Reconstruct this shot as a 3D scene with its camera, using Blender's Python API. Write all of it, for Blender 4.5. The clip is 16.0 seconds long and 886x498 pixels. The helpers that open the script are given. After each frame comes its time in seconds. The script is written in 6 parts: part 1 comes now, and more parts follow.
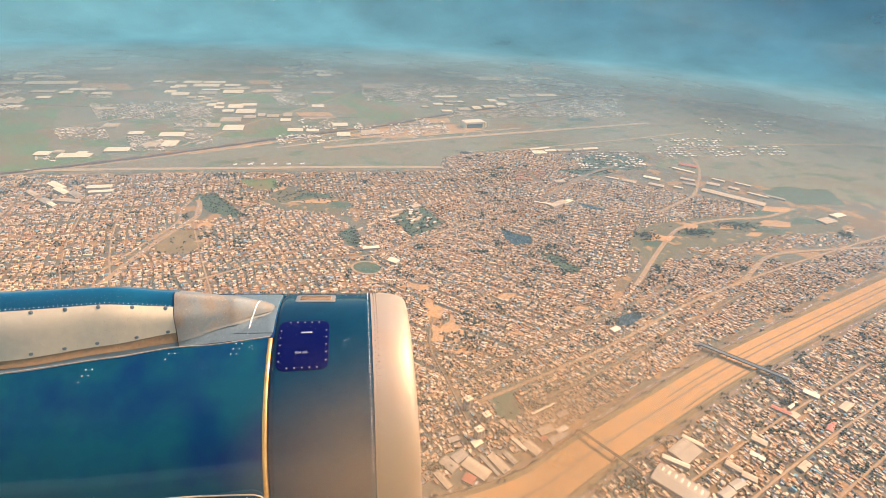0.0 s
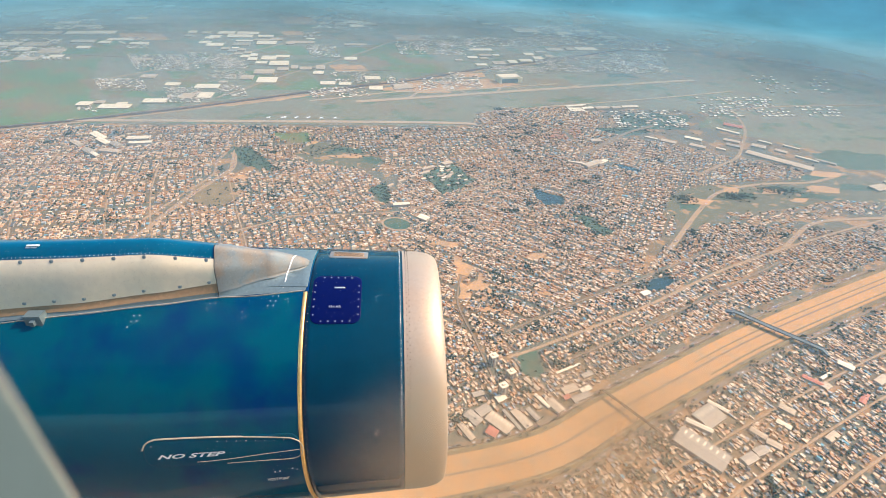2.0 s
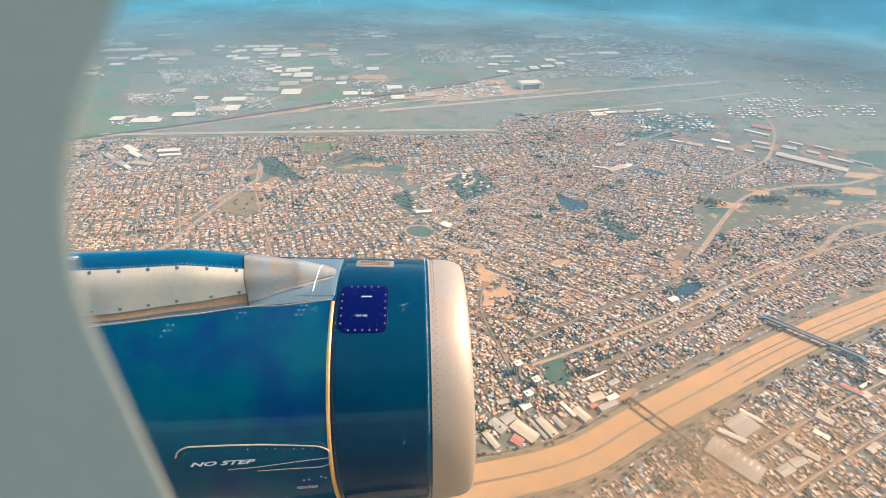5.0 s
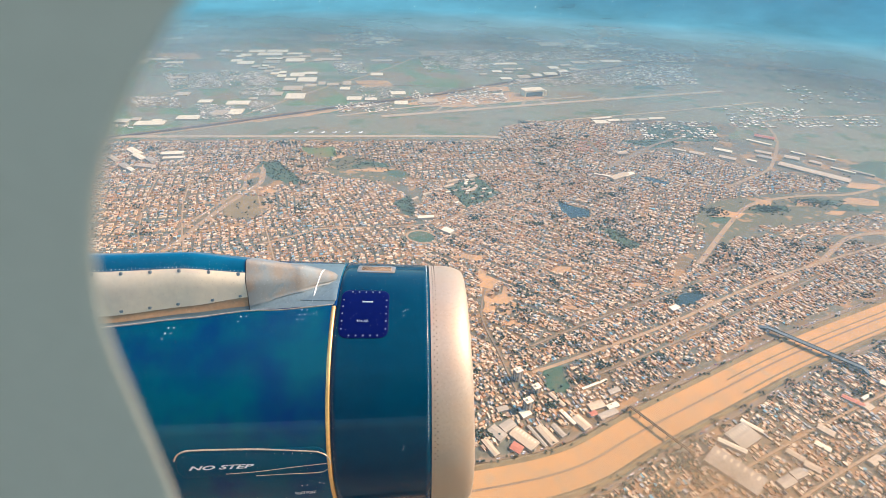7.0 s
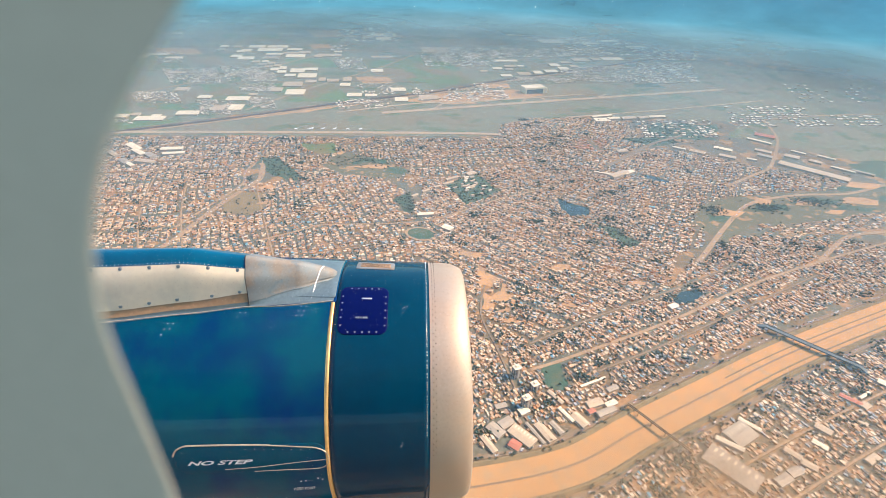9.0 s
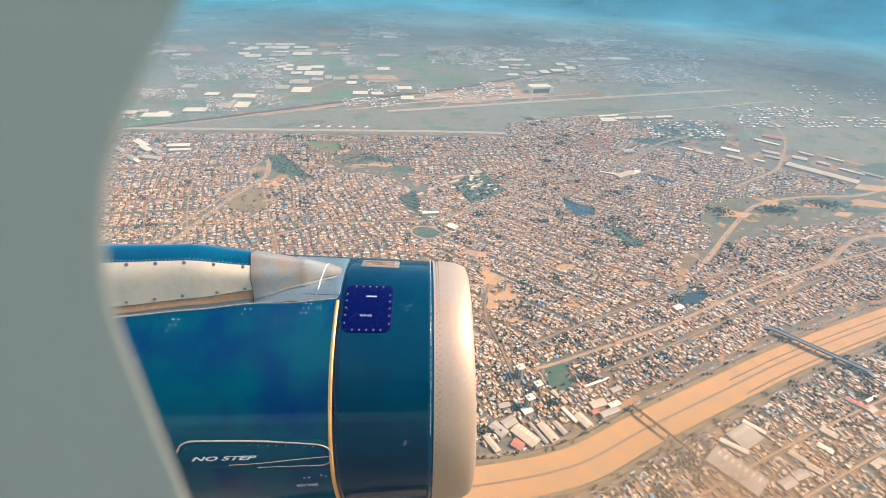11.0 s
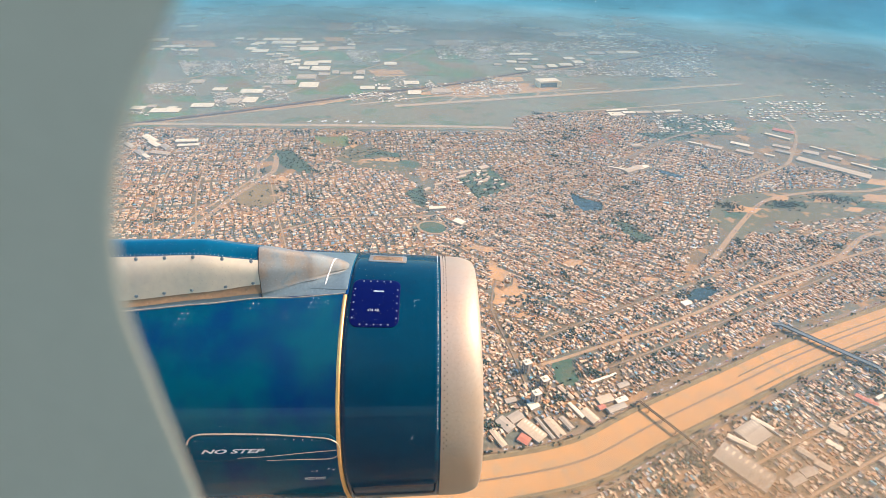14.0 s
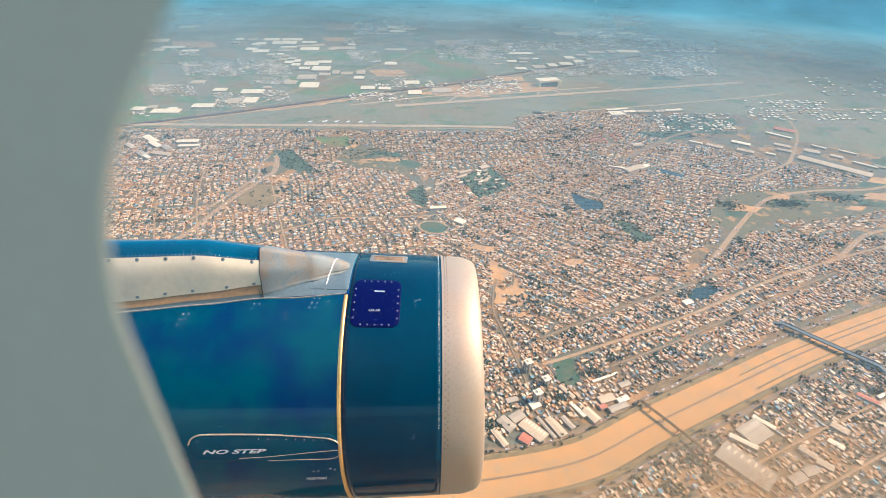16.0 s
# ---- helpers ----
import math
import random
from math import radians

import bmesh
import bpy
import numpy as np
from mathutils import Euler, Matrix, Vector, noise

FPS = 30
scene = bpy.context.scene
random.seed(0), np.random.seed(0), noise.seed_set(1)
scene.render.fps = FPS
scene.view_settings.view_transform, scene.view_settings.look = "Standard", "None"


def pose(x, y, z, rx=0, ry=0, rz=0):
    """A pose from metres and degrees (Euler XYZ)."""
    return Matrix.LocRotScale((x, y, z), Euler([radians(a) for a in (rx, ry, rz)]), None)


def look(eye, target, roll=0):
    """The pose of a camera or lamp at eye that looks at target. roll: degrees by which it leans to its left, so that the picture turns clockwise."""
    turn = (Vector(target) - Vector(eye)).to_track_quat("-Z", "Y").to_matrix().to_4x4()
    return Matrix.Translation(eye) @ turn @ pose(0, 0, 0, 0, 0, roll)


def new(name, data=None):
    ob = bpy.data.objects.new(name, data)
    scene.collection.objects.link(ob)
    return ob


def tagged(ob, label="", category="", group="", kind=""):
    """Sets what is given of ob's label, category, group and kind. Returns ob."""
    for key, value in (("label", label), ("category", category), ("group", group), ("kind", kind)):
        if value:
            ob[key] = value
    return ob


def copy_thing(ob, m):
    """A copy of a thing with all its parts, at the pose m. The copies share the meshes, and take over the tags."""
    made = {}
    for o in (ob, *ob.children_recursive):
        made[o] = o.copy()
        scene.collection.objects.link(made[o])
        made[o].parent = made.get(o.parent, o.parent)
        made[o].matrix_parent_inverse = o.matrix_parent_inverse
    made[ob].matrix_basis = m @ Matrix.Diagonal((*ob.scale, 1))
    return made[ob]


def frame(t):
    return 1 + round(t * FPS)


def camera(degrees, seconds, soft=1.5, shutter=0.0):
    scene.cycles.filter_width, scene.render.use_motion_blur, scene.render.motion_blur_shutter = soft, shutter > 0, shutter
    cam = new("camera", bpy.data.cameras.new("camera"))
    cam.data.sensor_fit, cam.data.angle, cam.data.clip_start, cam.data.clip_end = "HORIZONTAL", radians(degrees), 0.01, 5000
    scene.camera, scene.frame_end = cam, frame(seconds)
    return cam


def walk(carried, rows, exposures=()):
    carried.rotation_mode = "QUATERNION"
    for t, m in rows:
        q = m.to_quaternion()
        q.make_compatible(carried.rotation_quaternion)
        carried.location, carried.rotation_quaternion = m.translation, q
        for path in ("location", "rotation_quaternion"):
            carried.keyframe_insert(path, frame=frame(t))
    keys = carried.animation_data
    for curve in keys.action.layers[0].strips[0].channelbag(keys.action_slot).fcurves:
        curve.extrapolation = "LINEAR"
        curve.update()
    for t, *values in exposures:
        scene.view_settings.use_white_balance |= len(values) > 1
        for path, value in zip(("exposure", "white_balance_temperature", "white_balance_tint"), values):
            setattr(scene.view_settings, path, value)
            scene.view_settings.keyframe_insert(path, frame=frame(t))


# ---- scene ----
# Height of the cabin window above the city, metres.
H = 600.0
cam = camera(82.0, 16.0, soft=0.6)
cam.data.dof.use_dof, cam.data.dof.focus_distance, cam.data.dof.aperture_fstop = True, 12.0, 5.0
# seconds, offset of the eye inside the cabin (x along the flight, y outboard, z up), yaw, pitch, roll
PATH = [
    (0.0, 0.0400, -0.0000, -0.0350, -6.81, -28.16, 3.49),
    (0.5, 0.0400, -0.0000, -0.0340, -6.51, -28.84, 4.47),
    (1.0, 0.0370, -0.0001, -0.0299, -5.30, -30.42, 4.82),
    (1.5, 0.0300, -0.0001, -0.0219, -4.18, -32.31, 3.65),
    (2.0, 0.0210, -0.0000, -0.0140, -3.27, -33.08, 3.28),
    (2.5, 0.0168, 0.0010, -0.0080, -2.51, -32.97, 2.82),
    (3.0, 0.0156, -0.0023, -0.0039, -1.50, -32.81, 1.83),
    (3.5, -0.0001, 0.0067, -0.0082, -0.78, -32.73, 1.06),
    (6.0, -0.0051, 0.0068, -0.0029, 0.13, -32.00, 1.38),
    (6.5, -0.0060, 0.0066, -0.0015, 0.09, -31.80, 1.58),
    (7.0, -0.0071, 0.0070, -0.0007, 0.01, -31.74, 1.69),
    (7.5, -0.0091, 0.0087, -0.0010, -0.04, -31.80, 1.76),
    (8.0, -0.0113, 0.0120, -0.0025, -0.13, -31.88, 1.85),
    (8.5, -0.0088, 0.0089, -0.0009, -0.10, -31.98, 1.97),
    (9.0, -0.0068, 0.0069, -0.0000, -0.07, -32.07, 2.04),
    (11.5, -0.0101, 0.0088, -0.0038, 0.71, -32.30, 2.16),
    (12.0, -0.0108, 0.0091, -0.0045, 0.86, -32.40, 2.00),
    (12.5, -0.0108, 0.0093, -0.0044, 1.11, -32.47, 2.05),
    (13.0, -0.0121, 0.0107, -0.0060, 1.20, -32.62, 1.92),
    (13.5, -0.0129, 0.0119, -0.0069, 1.31, -32.72, 1.86),
    (14.0, -0.0131, 0.0125, -0.0069, 1.43, -32.80, 1.85),
    (14.5, -0.0130, 0.0120, -0.0056, 1.49, -32.84, 1.76),
    (15.0, -0.0157, 0.0160, -0.0076, 1.49, -32.85, 1.77),
    (15.5, -0.0140, 0.0150, -0.0076, 1.52, -32.86, 1.69),
    (16.0, -0.0115, 0.0126, -0.0058, 1.55, -32.83, 1.63),
]


def eye_pose(x, y, z, yaw, pitch, roll):
    return pose(x, y, H + z, 90 + pitch, 0, yaw) @ pose(0, 0, 0, 0, 0, roll)


walk(cam, [(r[0], eye_pose(*r[1:])) for r in PATH], exposures=[(0.0, 0.875, 7700.0, 16.0), (0.5, 0.865, 6700.0, 12.0), (1.0, 0.865, 6400.0, 8.0), (3.0, 0.865, 6150.0, 6.0), (4.0, 0.865, 6150.0, 6.0), (6.0, 0.865, 6250.0, 8.0), (9.0, 0.865, 6300.0, 9.0), (14.0, 0.865, 6300.0, 9.0), (16.0, 0.865, 6200.0, 6.0)])

# ---- light ----
SUN = Vector((1.0, 0.20, 0.86)).normalized()
world = bpy.data.worlds.new("world")
scene.world = world
world.use_nodes = True
wt = world.node_tree
sky = wt.nodes.new("ShaderNodeTexSky")
sky.sky_type = "NISHITA"
sky.sun_disc = False
sky.sun_elevation = math.asin(SUN.z)
sky.sun_rotation = math.atan2(SUN.x, SUN.y)
sky.altitude = 600
sky.air_density, sky.dust_density, sky.ozone_density = 1.4, 1.5, 1.0
air = wt.nodes.new("ShaderNodeMix")
air.data_type, air.blend_type = "RGBA", "MULTIPLY"
air.inputs[0].default_value, air.inputs[7].default_value = 1.0, (0.76, 0.96, 1.0, 1)
wt.links.new(sky.outputs[0], air.inputs[6])
wt.links.new(air.outputs[2], wt.nodes["Background"].inputs[0])
wt.nodes["Background"].inputs[1].default_value = 0.15
sun = new("sun", bpy.data.lights.new("sun", "SUN"))
sun.data.energy, sun.data.angle, sun.data.color = 4.2, radians(0.6), (1.0, 0.67, 0.42)
sun.matrix_world = look(SUN * 900 + Vector((0, 0, H)), (0, 0, H))


# ---- materials ----
def mat(name, base, rough=0.8, metal=0.0, vary=0.15, scale=1.0, fine=8.0, bump=0.0, second=None, mix=0.5, coat=0.0, spots=None, rand=0.0, spec=0.5, edge=(0.42, 0.62)):
    """A surface with two scales of variation: broad patches towards a second colour and fine grain."""
    m = bpy.data.materials.new(name)
    m.use_nodes = True
    t = m.node_tree
    p = t.nodes["Principled BSDF"]
    p.inputs["Roughness"].default_value, p.inputs["Metallic"].default_value = rough, metal
    p.inputs["Specular IOR Level"].default_value = spec
    p.inputs["Coat Weight"].default_value = coat
    p.inputs["Coat Roughness"].default_value = 0.04
    co = t.nodes.new("ShaderNodeTexCoord")

    def noise_node(s, detail=6.0, w=0.6):
        n = t.nodes.new("ShaderNodeTexNoise")
        n.inputs["Scale"].default_value, n.inputs["Detail"].default_value, n.inputs["Roughness"].default_value = s, detail, w
        t.links.new(co.outputs["Object"], n.inputs["Vector"])
        return n

    def mixer(a, b, fac, kind="MIX"):
        n = t.nodes.new("ShaderNodeMix")
        n.data_type, n.blend_type = "RGBA", kind
        for socket, v in ((n.inputs[0], fac), (n.inputs[6], a), (n.inputs[7], b)):
            if hasattr(v, "links"):
                t.links.new(v, socket)
            else:
                socket.default_value = v if isinstance(v, float) else (*v, 1)
        return n.outputs[2]

    def ramp(socket, lo, hi, a=0.0, b=1.0):
        n = t.nodes.new("ShaderNodeMapRange")
        n.inputs[1].default_value, n.inputs[2].default_value, n.inputs[3].default_value, n.inputs[4].default_value = lo, hi, a, b
        t.links.new(socket, n.inputs[0])
        return n.outputs[0]

    broad, grain = noise_node(scale), noise_node(fine, 4.0)
    col = base
    if second:
        col = mixer(base, second, ramp(broad.outputs["Fac"], edge[0], edge[1], 0.0, mix))
    if spots:
        spot = noise_node(spots[1], 3.0)
        col = mixer(col, spots[0], ramp(spot.outputs["Fac"], spots[2], spots[2] + 0.06, 0.0, spots[3]))
    if rand:
        oi = t.nodes.new("ShaderNodeObjectInfo")
        ri = t.nodes.new("ShaderNodeNewGeometry")
        add = t.nodes.new("ShaderNodeMath")
        add.operation = "ADD"
        fr = t.nodes.new("ShaderNodeMath")
        fr.operation = "FRACT"
        t.links.new(oi.outputs["Random"], add.inputs[0])
        t.links.new(ri.outputs["Random Per Island"], add.inputs[1])
        t.links.new(add.outputs[0], fr.inputs[0])
        cr = t.nodes.new("ShaderNodeValToRGB")
        cr.color_ramp.interpolation = "CONSTANT"
        steps = rand
        while len(cr.color_ramp.elements) < len(steps):
            cr.color_ramp.elements.new(0.5)
        acc = 0.0
        for el, (share, c) in zip(cr.color_ramp.elements, steps):
            el.position, el.color = acc, (*c, 1)
            acc += share
        t.links.new(fr.outputs[0], cr.inputs[0])
        col = mixer(cr.outputs[0], base, 0.12)
    lightness = ramp(grain.outputs["Fac"], 0.3, 0.7, 1 - vary, 1 + vary)
    hsv = t.nodes.new("ShaderNodeHueSaturation")
    t.links.new(lightness, hsv.inputs["Value"])
    if hasattr(col, "links"):
        t.links.new(col, hsv.inputs["Color"])
    else:
        hsv.inputs["Color"].default_value = (*col, 1)
    t.links.new(hsv.outputs[0], p.inputs["Base Color"])
    t.links.new(ramp(broad.outputs["Fac"], 0.3, 0.7, rough * 0.85, min(1.0, rough * 1.15)), p.inputs["Roughness"])
    if bump:
        b = t.nodes.new("ShaderNodeBump")
        b.inputs["Strength"].default_value, b.inputs["Distance"].default_value = 0.6, bump
        t.links.new(grain.outputs["Fac"], b.inputs["Height"])
        t.links.new(b.outputs[0], p.inputs["Normal"])
    return m


# aircraft
# Navy patches mixed into the blue imitate a reflection of deep sky.
M_BLUE = mat("blue_paint_navy_reflections", (0.0, 0.074, 0.134), 0.22, vary=0.06, scale=1.2, fine=14, second=(0.0, 0.014, 0.13), mix=0.75, coat=0.28, spec=0.05, edge=(0.45, 0.64))
# Lighter blue for the crest: the sky's reflection is put into the colour.
M_CREST = mat("blue_crest_paint_skylit", (0.0, 0.115, 0.235), 0.3, vary=0.06, scale=2, fine=25, second=(0.0, 0.085, 0.20), mix=0.6, coat=0.25, spec=0.3)
# Same blue paint, darkened in its colour for the inlet's dimmer reflections.
M_INLET = mat("blue_gloss_paint_shaded", (0.0, 0.042, 0.09), 0.22, vary=0.06, scale=1.2, fine=14, second=(0.0, 0.026, 0.072), mix=0.7, coat=0.25, spec=0.05)
M_NAVY = mat("deep_navy_paint", (0.0, 0.004, 0.075), 0.35, vary=0.1, scale=3, fine=30, coat=0.02, spec=0.1)
M_LIP = mat("bare_aluminium_lip", (0.52, 0.39, 0.295), 0.52, metal=0.45, vary=0.05, scale=2.2, fine=40, second=(0.47, 0.40, 0.34), mix=0.7)
M_SILVER = mat("silver_fairing_paint", (0.185, 0.23, 0.26), 0.6, metal=0.05, vary=0.10, scale=5, fine=60, second=(0.25, 0.205, 0.165), mix=0.75, spots=((0.11, 0.19, 0.25), 7.0, 0.58, 0.5))
M_CREAM = mat("cream_panel_paint", (0.86, 0.76, 0.58), 0.45, vary=0.05, scale=1.6, fine=18, second=(0.72, 0.66, 0.55), mix=0.6)
M_TAN = mat("tan_strip_paint", (0.42, 0.27, 0.16), 0.6, vary=0.12, scale=5, fine=30, second=(0.33, 0.23, 0.15), mix=0.7)
M_GREY = mat("grey_skirt_metal", (0.14, 0.205, 0.245), 0.45, metal=0.2, vary=0.12, scale=5, fine=40)
M_GOLD = mat("gold_seal_strip", (0.90, 0.55, 0.22), 0.35, metal=0.6, vary=0.2, scale=6, fine=40)
M_STEEL = mat("bolt_steel", (0.45, 0.47, 0.50), 0.4, metal=0.7, vary=0.1, scale=30, fine=90)
M_DARK = mat("dark_recess", (0.02, 0.022, 0.025), 0.7, vary=0.2, scale=8, fine=50)
M_MARK = mat("white_marking_paint", (0.85, 0.87, 0.90), 0.5, vary=0.05, scale=20, fine=90)
M_FAINT = mat("faded_marking_paint", (0.40, 0.46, 0.56), 0.5, vary=0.1, scale=20, fine=90)
M_LINE = mat("pale_panel_edge", (0.62, 0.55, 0.45), 0.4, metal=0.4, vary=0.15, scale=8, fine=60)
M_SKIN = mat("fuselage_paint", (0.07, 0.28, 0.38), 0.35, vary=0.06, scale=0.8, fine=9, second=(0.06, 0.24, 0.34), mix=0.5, coat=0.2)
M_CABIN = mat("cabin_panel_plastic", (0.40, 0.46, 0.46), 0.7, vary=0.03, scale=2, fine=220, second=(0.41, 0.44, 0.43), mix=0.5)
M_RIM = mat("window_rim_plastic", (0.25, 0.215, 0.175), 0.6, vary=0.04, scale=9, fine=200)
M_FLOORCAB = mat("cabin_carpet", (0.05, 0.06, 0.09), 0.95, vary=0.25, scale=6, fine=90)

# ground
M_GROUND = mat("dry_earth", (0.13, 0.14, 0.11), 0.95, vary=0.25, scale=0.008, fine=0.12, second=(0.23, 0.145, 0.075), mix=0.85, spots=((0.40, 0.22, 0.10), 0.014, 0.53, 0.8))
M_DIRT = mat("bare_orange_earth", (0.56, 0.31, 0.14), 0.95, vary=0.2, scale=0.03, fine=0.3, second=(0.36, 0.25, 0.16), mix=0.7)
M_FIELD = mat("green_field_grass", (0.115, 0.19, 0.075), 0.95, vary=0.15, scale=0.006, fine=0.06, second=(0.25, 0.16, 0.09), mix=0.85)
M_LAWN = mat("park_grass", (0.05, 0.115, 0.08), 0.95, vary=0.25, scale=0.05, fine=0.4, second=(0.14, 0.135, 0.085), mix=0.6)
M_CONC = mat("sandy_concrete_bed", (0.52, 0.265, 0.10), 0.85, vary=0.15, scale=0.03, fine=0.5, second=(0.44, 0.26, 0.125), mix=0.9, spots=((0.36, 0.25, 0.14), 0.035, 0.60, 0.7))
M_FLOW = mat("damp_low_channel", (0.24, 0.155, 0.09), 0.6, vary=0.2, scale=0.06, fine=0.5)
M_BANK = mat("weedy_embankment", (0.26, 0.19, 0.10), 0.95, vary=0.2, scale=0.05, fine=0.6, second=(0.19, 0.15, 0.09), mix=0.8)
M_ROAD = mat("worn_asphalt", (0.24, 0.175, 0.115), 0.9, vary=0.12, scale=0.05, fine=0.5, second=(0.27, 0.205, 0.145), mix=0.7)
M_PALEROAD = mat("dusty_road", (0.40, 0.265, 0.155), 0.95, vary=0.12, scale=0.04, fine=0.4, second=(0.31, 0.225, 0.145), mix=0.7)
M_RUNWAY = mat("runway_concrete", (0.48, 0.34, 0.22), 0.9, vary=0.08, scale=0.02, fine=0.2, second=(0.33, 0.28, 0.22), mix=0.7)
M_DARKROAD = mat("dark_asphalt", (0.085, 0.065, 0.058), 0.9, vary=0.12, scale=0.05, fine=0.5, second=(0.10, 0.07, 0.055), mix=0.6)
M_PLAIN = mat("olive_plain", (0.195, 0.20, 0.135), 0.95, vary=0.16, scale=0.005, fine=0.05, second=(0.245, 0.19, 0.125), mix=0.7, spots=((0.105, 0.16, 0.085), 0.009, 0.55, 0.8))
M_SCRUB = mat("dry_hill_scrub", (0.15, 0.14, 0.09), 0.95, vary=0.25, scale=0.03, fine=0.4, second=(0.10, 0.12, 0.075), mix=0.8, spots=((0.42, 0.25, 0.13), 0.03, 0.56, 0.8))
M_WATER = mat("dark_pond_water", (0.02, 0.05, 0.06), 0.15, vary=0.1, scale=0.04, fine=0.4, second=(0.03, 0.06, 0.05), mix=0.6)
M_LEAF = mat("tree_foliage", (0.02, 0.06, 0.06), 0.9, vary=0.35, scale=0.2, fine=1.3, second=(0.075, 0.09, 0.045), mix=0.8)
M_BARK = mat("tree_bark", (0.12, 0.085, 0.06), 0.95, vary=0.25, scale=2, fine=9)
M_WALL = mat("painted_block_walls", (0.60, 0.50, 0.40), 0.9, vary=0.1, scale=0.3, fine=1.2,
             rand=((0.28, (0.66, 0.43, 0.25)), (0.22, (0.56, 0.32, 0.16)), (0.17, (0.54, 0.22, 0.09)), (0.13, (0.70, 0.56, 0.40)), (0.12, (0.38, 0.33, 0.28)), (0.08, (0.30, 0.38, 0.40))))
M_ROOF = mat("flat_roof_coatings", (0.60, 0.54, 0.47), 0.85, vary=0.14, scale=0.2, fine=0.9,
             rand=((0.20, (0.67, 0.45, 0.26)), (0.19, (0.52, 0.34, 0.20)), (0.12, (0.50, 0.23, 0.09)), (0.13, (0.30, 0.20, 0.13)), (0.14, (0.80, 0.62, 0.42)), (0.13, (0.07, 0.09, 0.10)), (0.07, (0.38, 0.40, 0.40)), (0.03, (0.10, 0.34, 0.44))))
M_TILE = mat("red_tile_roofs", (0.46, 0.19, 0.12), 0.85, vary=0.15, scale=0.2, fine=0.9, rand=((0.5, (0.48, 0.21, 0.13)), (0.3, (0.40, 0.17, 0.11)), (0.2, (0.52, 0.33, 0.22))))
M_WHITE = mat("pale_factory_roof", (0.90, 0.75, 0.53), 0.6, vary=0.06, scale=0.03, fine=0.3, second=(0.76, 0.58, 0.38), mix=0.6)
M_ROOFPALE = mat("pale_mixed_roofs", (0.62, 0.54, 0.44), 0.7, vary=0.08, scale=0.05, fine=0.4, rand=((0.50, (0.95, 0.82, 0.62)), (0.24, (0.68, 0.49, 0.31)), (0.18, (0.30, 0.28, 0.25)), (0.08, (0.46, 0.26, 0.16))))
M_TANROOF = mat("tan_factory_roof", (0.56, 0.42, 0.28), 0.7, vary=0.08, scale=0.03, fine=0.3, second=(0.47, 0.37, 0.26), mix=0.6)
M_GREYROOF = mat("grey_factory_roof", (0.40, 0.33, 0.25), 0.6, vary=0.16, scale=0.06, fine=0.5, second=(0.46, 0.36, 0.25), mix=0.6)
M_REDROOF = mat("red_factory_roof", (0.50, 0.17, 0.11), 0.7, vary=0.1, scale=0.04, fine=0.3)
M_FACADE = mat("factory_wall", (0.42, 0.35, 0.28), 0.85, vary=0.08, scale=0.1, fine=0.6)
M_WINDOW = mat("dark_window_glass", (0.03, 0.045, 0.06), 0.15, vary=0.1, scale=0.3, fine=2)
M_BRIDGE = mat("bridge_concrete", (0.13, 0.16, 0.17), 0.9, vary=0.1, scale=0.1, fine=0.9)
M_FOOT = mat("footbridge_paint", (0.30, 0.20, 0.12), 0.8, vary=0.1, scale=0.3, fine=2)
M_CAR = mat("car_paint_mixed", (0.5, 0.5, 0.5), 0.35, vary=0.05, scale=1, fine=6,
            rand=((0.4, (0.75, 0.74, 0.72)), (0.25, (0.05, 0.05, 0.06)), (0.15, (0.25, 0.26, 0.28)), (0.12, (0.40, 0.05, 0.04)), (0.08, (0.05, 0.12, 0.30))))
M_HILL = mat("far_scrub_slope", (0.30, 0.28, 0.21), 0.95, vary=0.12, scale=0.004, fine=0.03, second=(0.30, 0.21, 0.15), mix=0.8, edge=(0.50, 0.60), spots=((0.09, 0.12, 0.10), 0.0022, 0.52, 0.4))


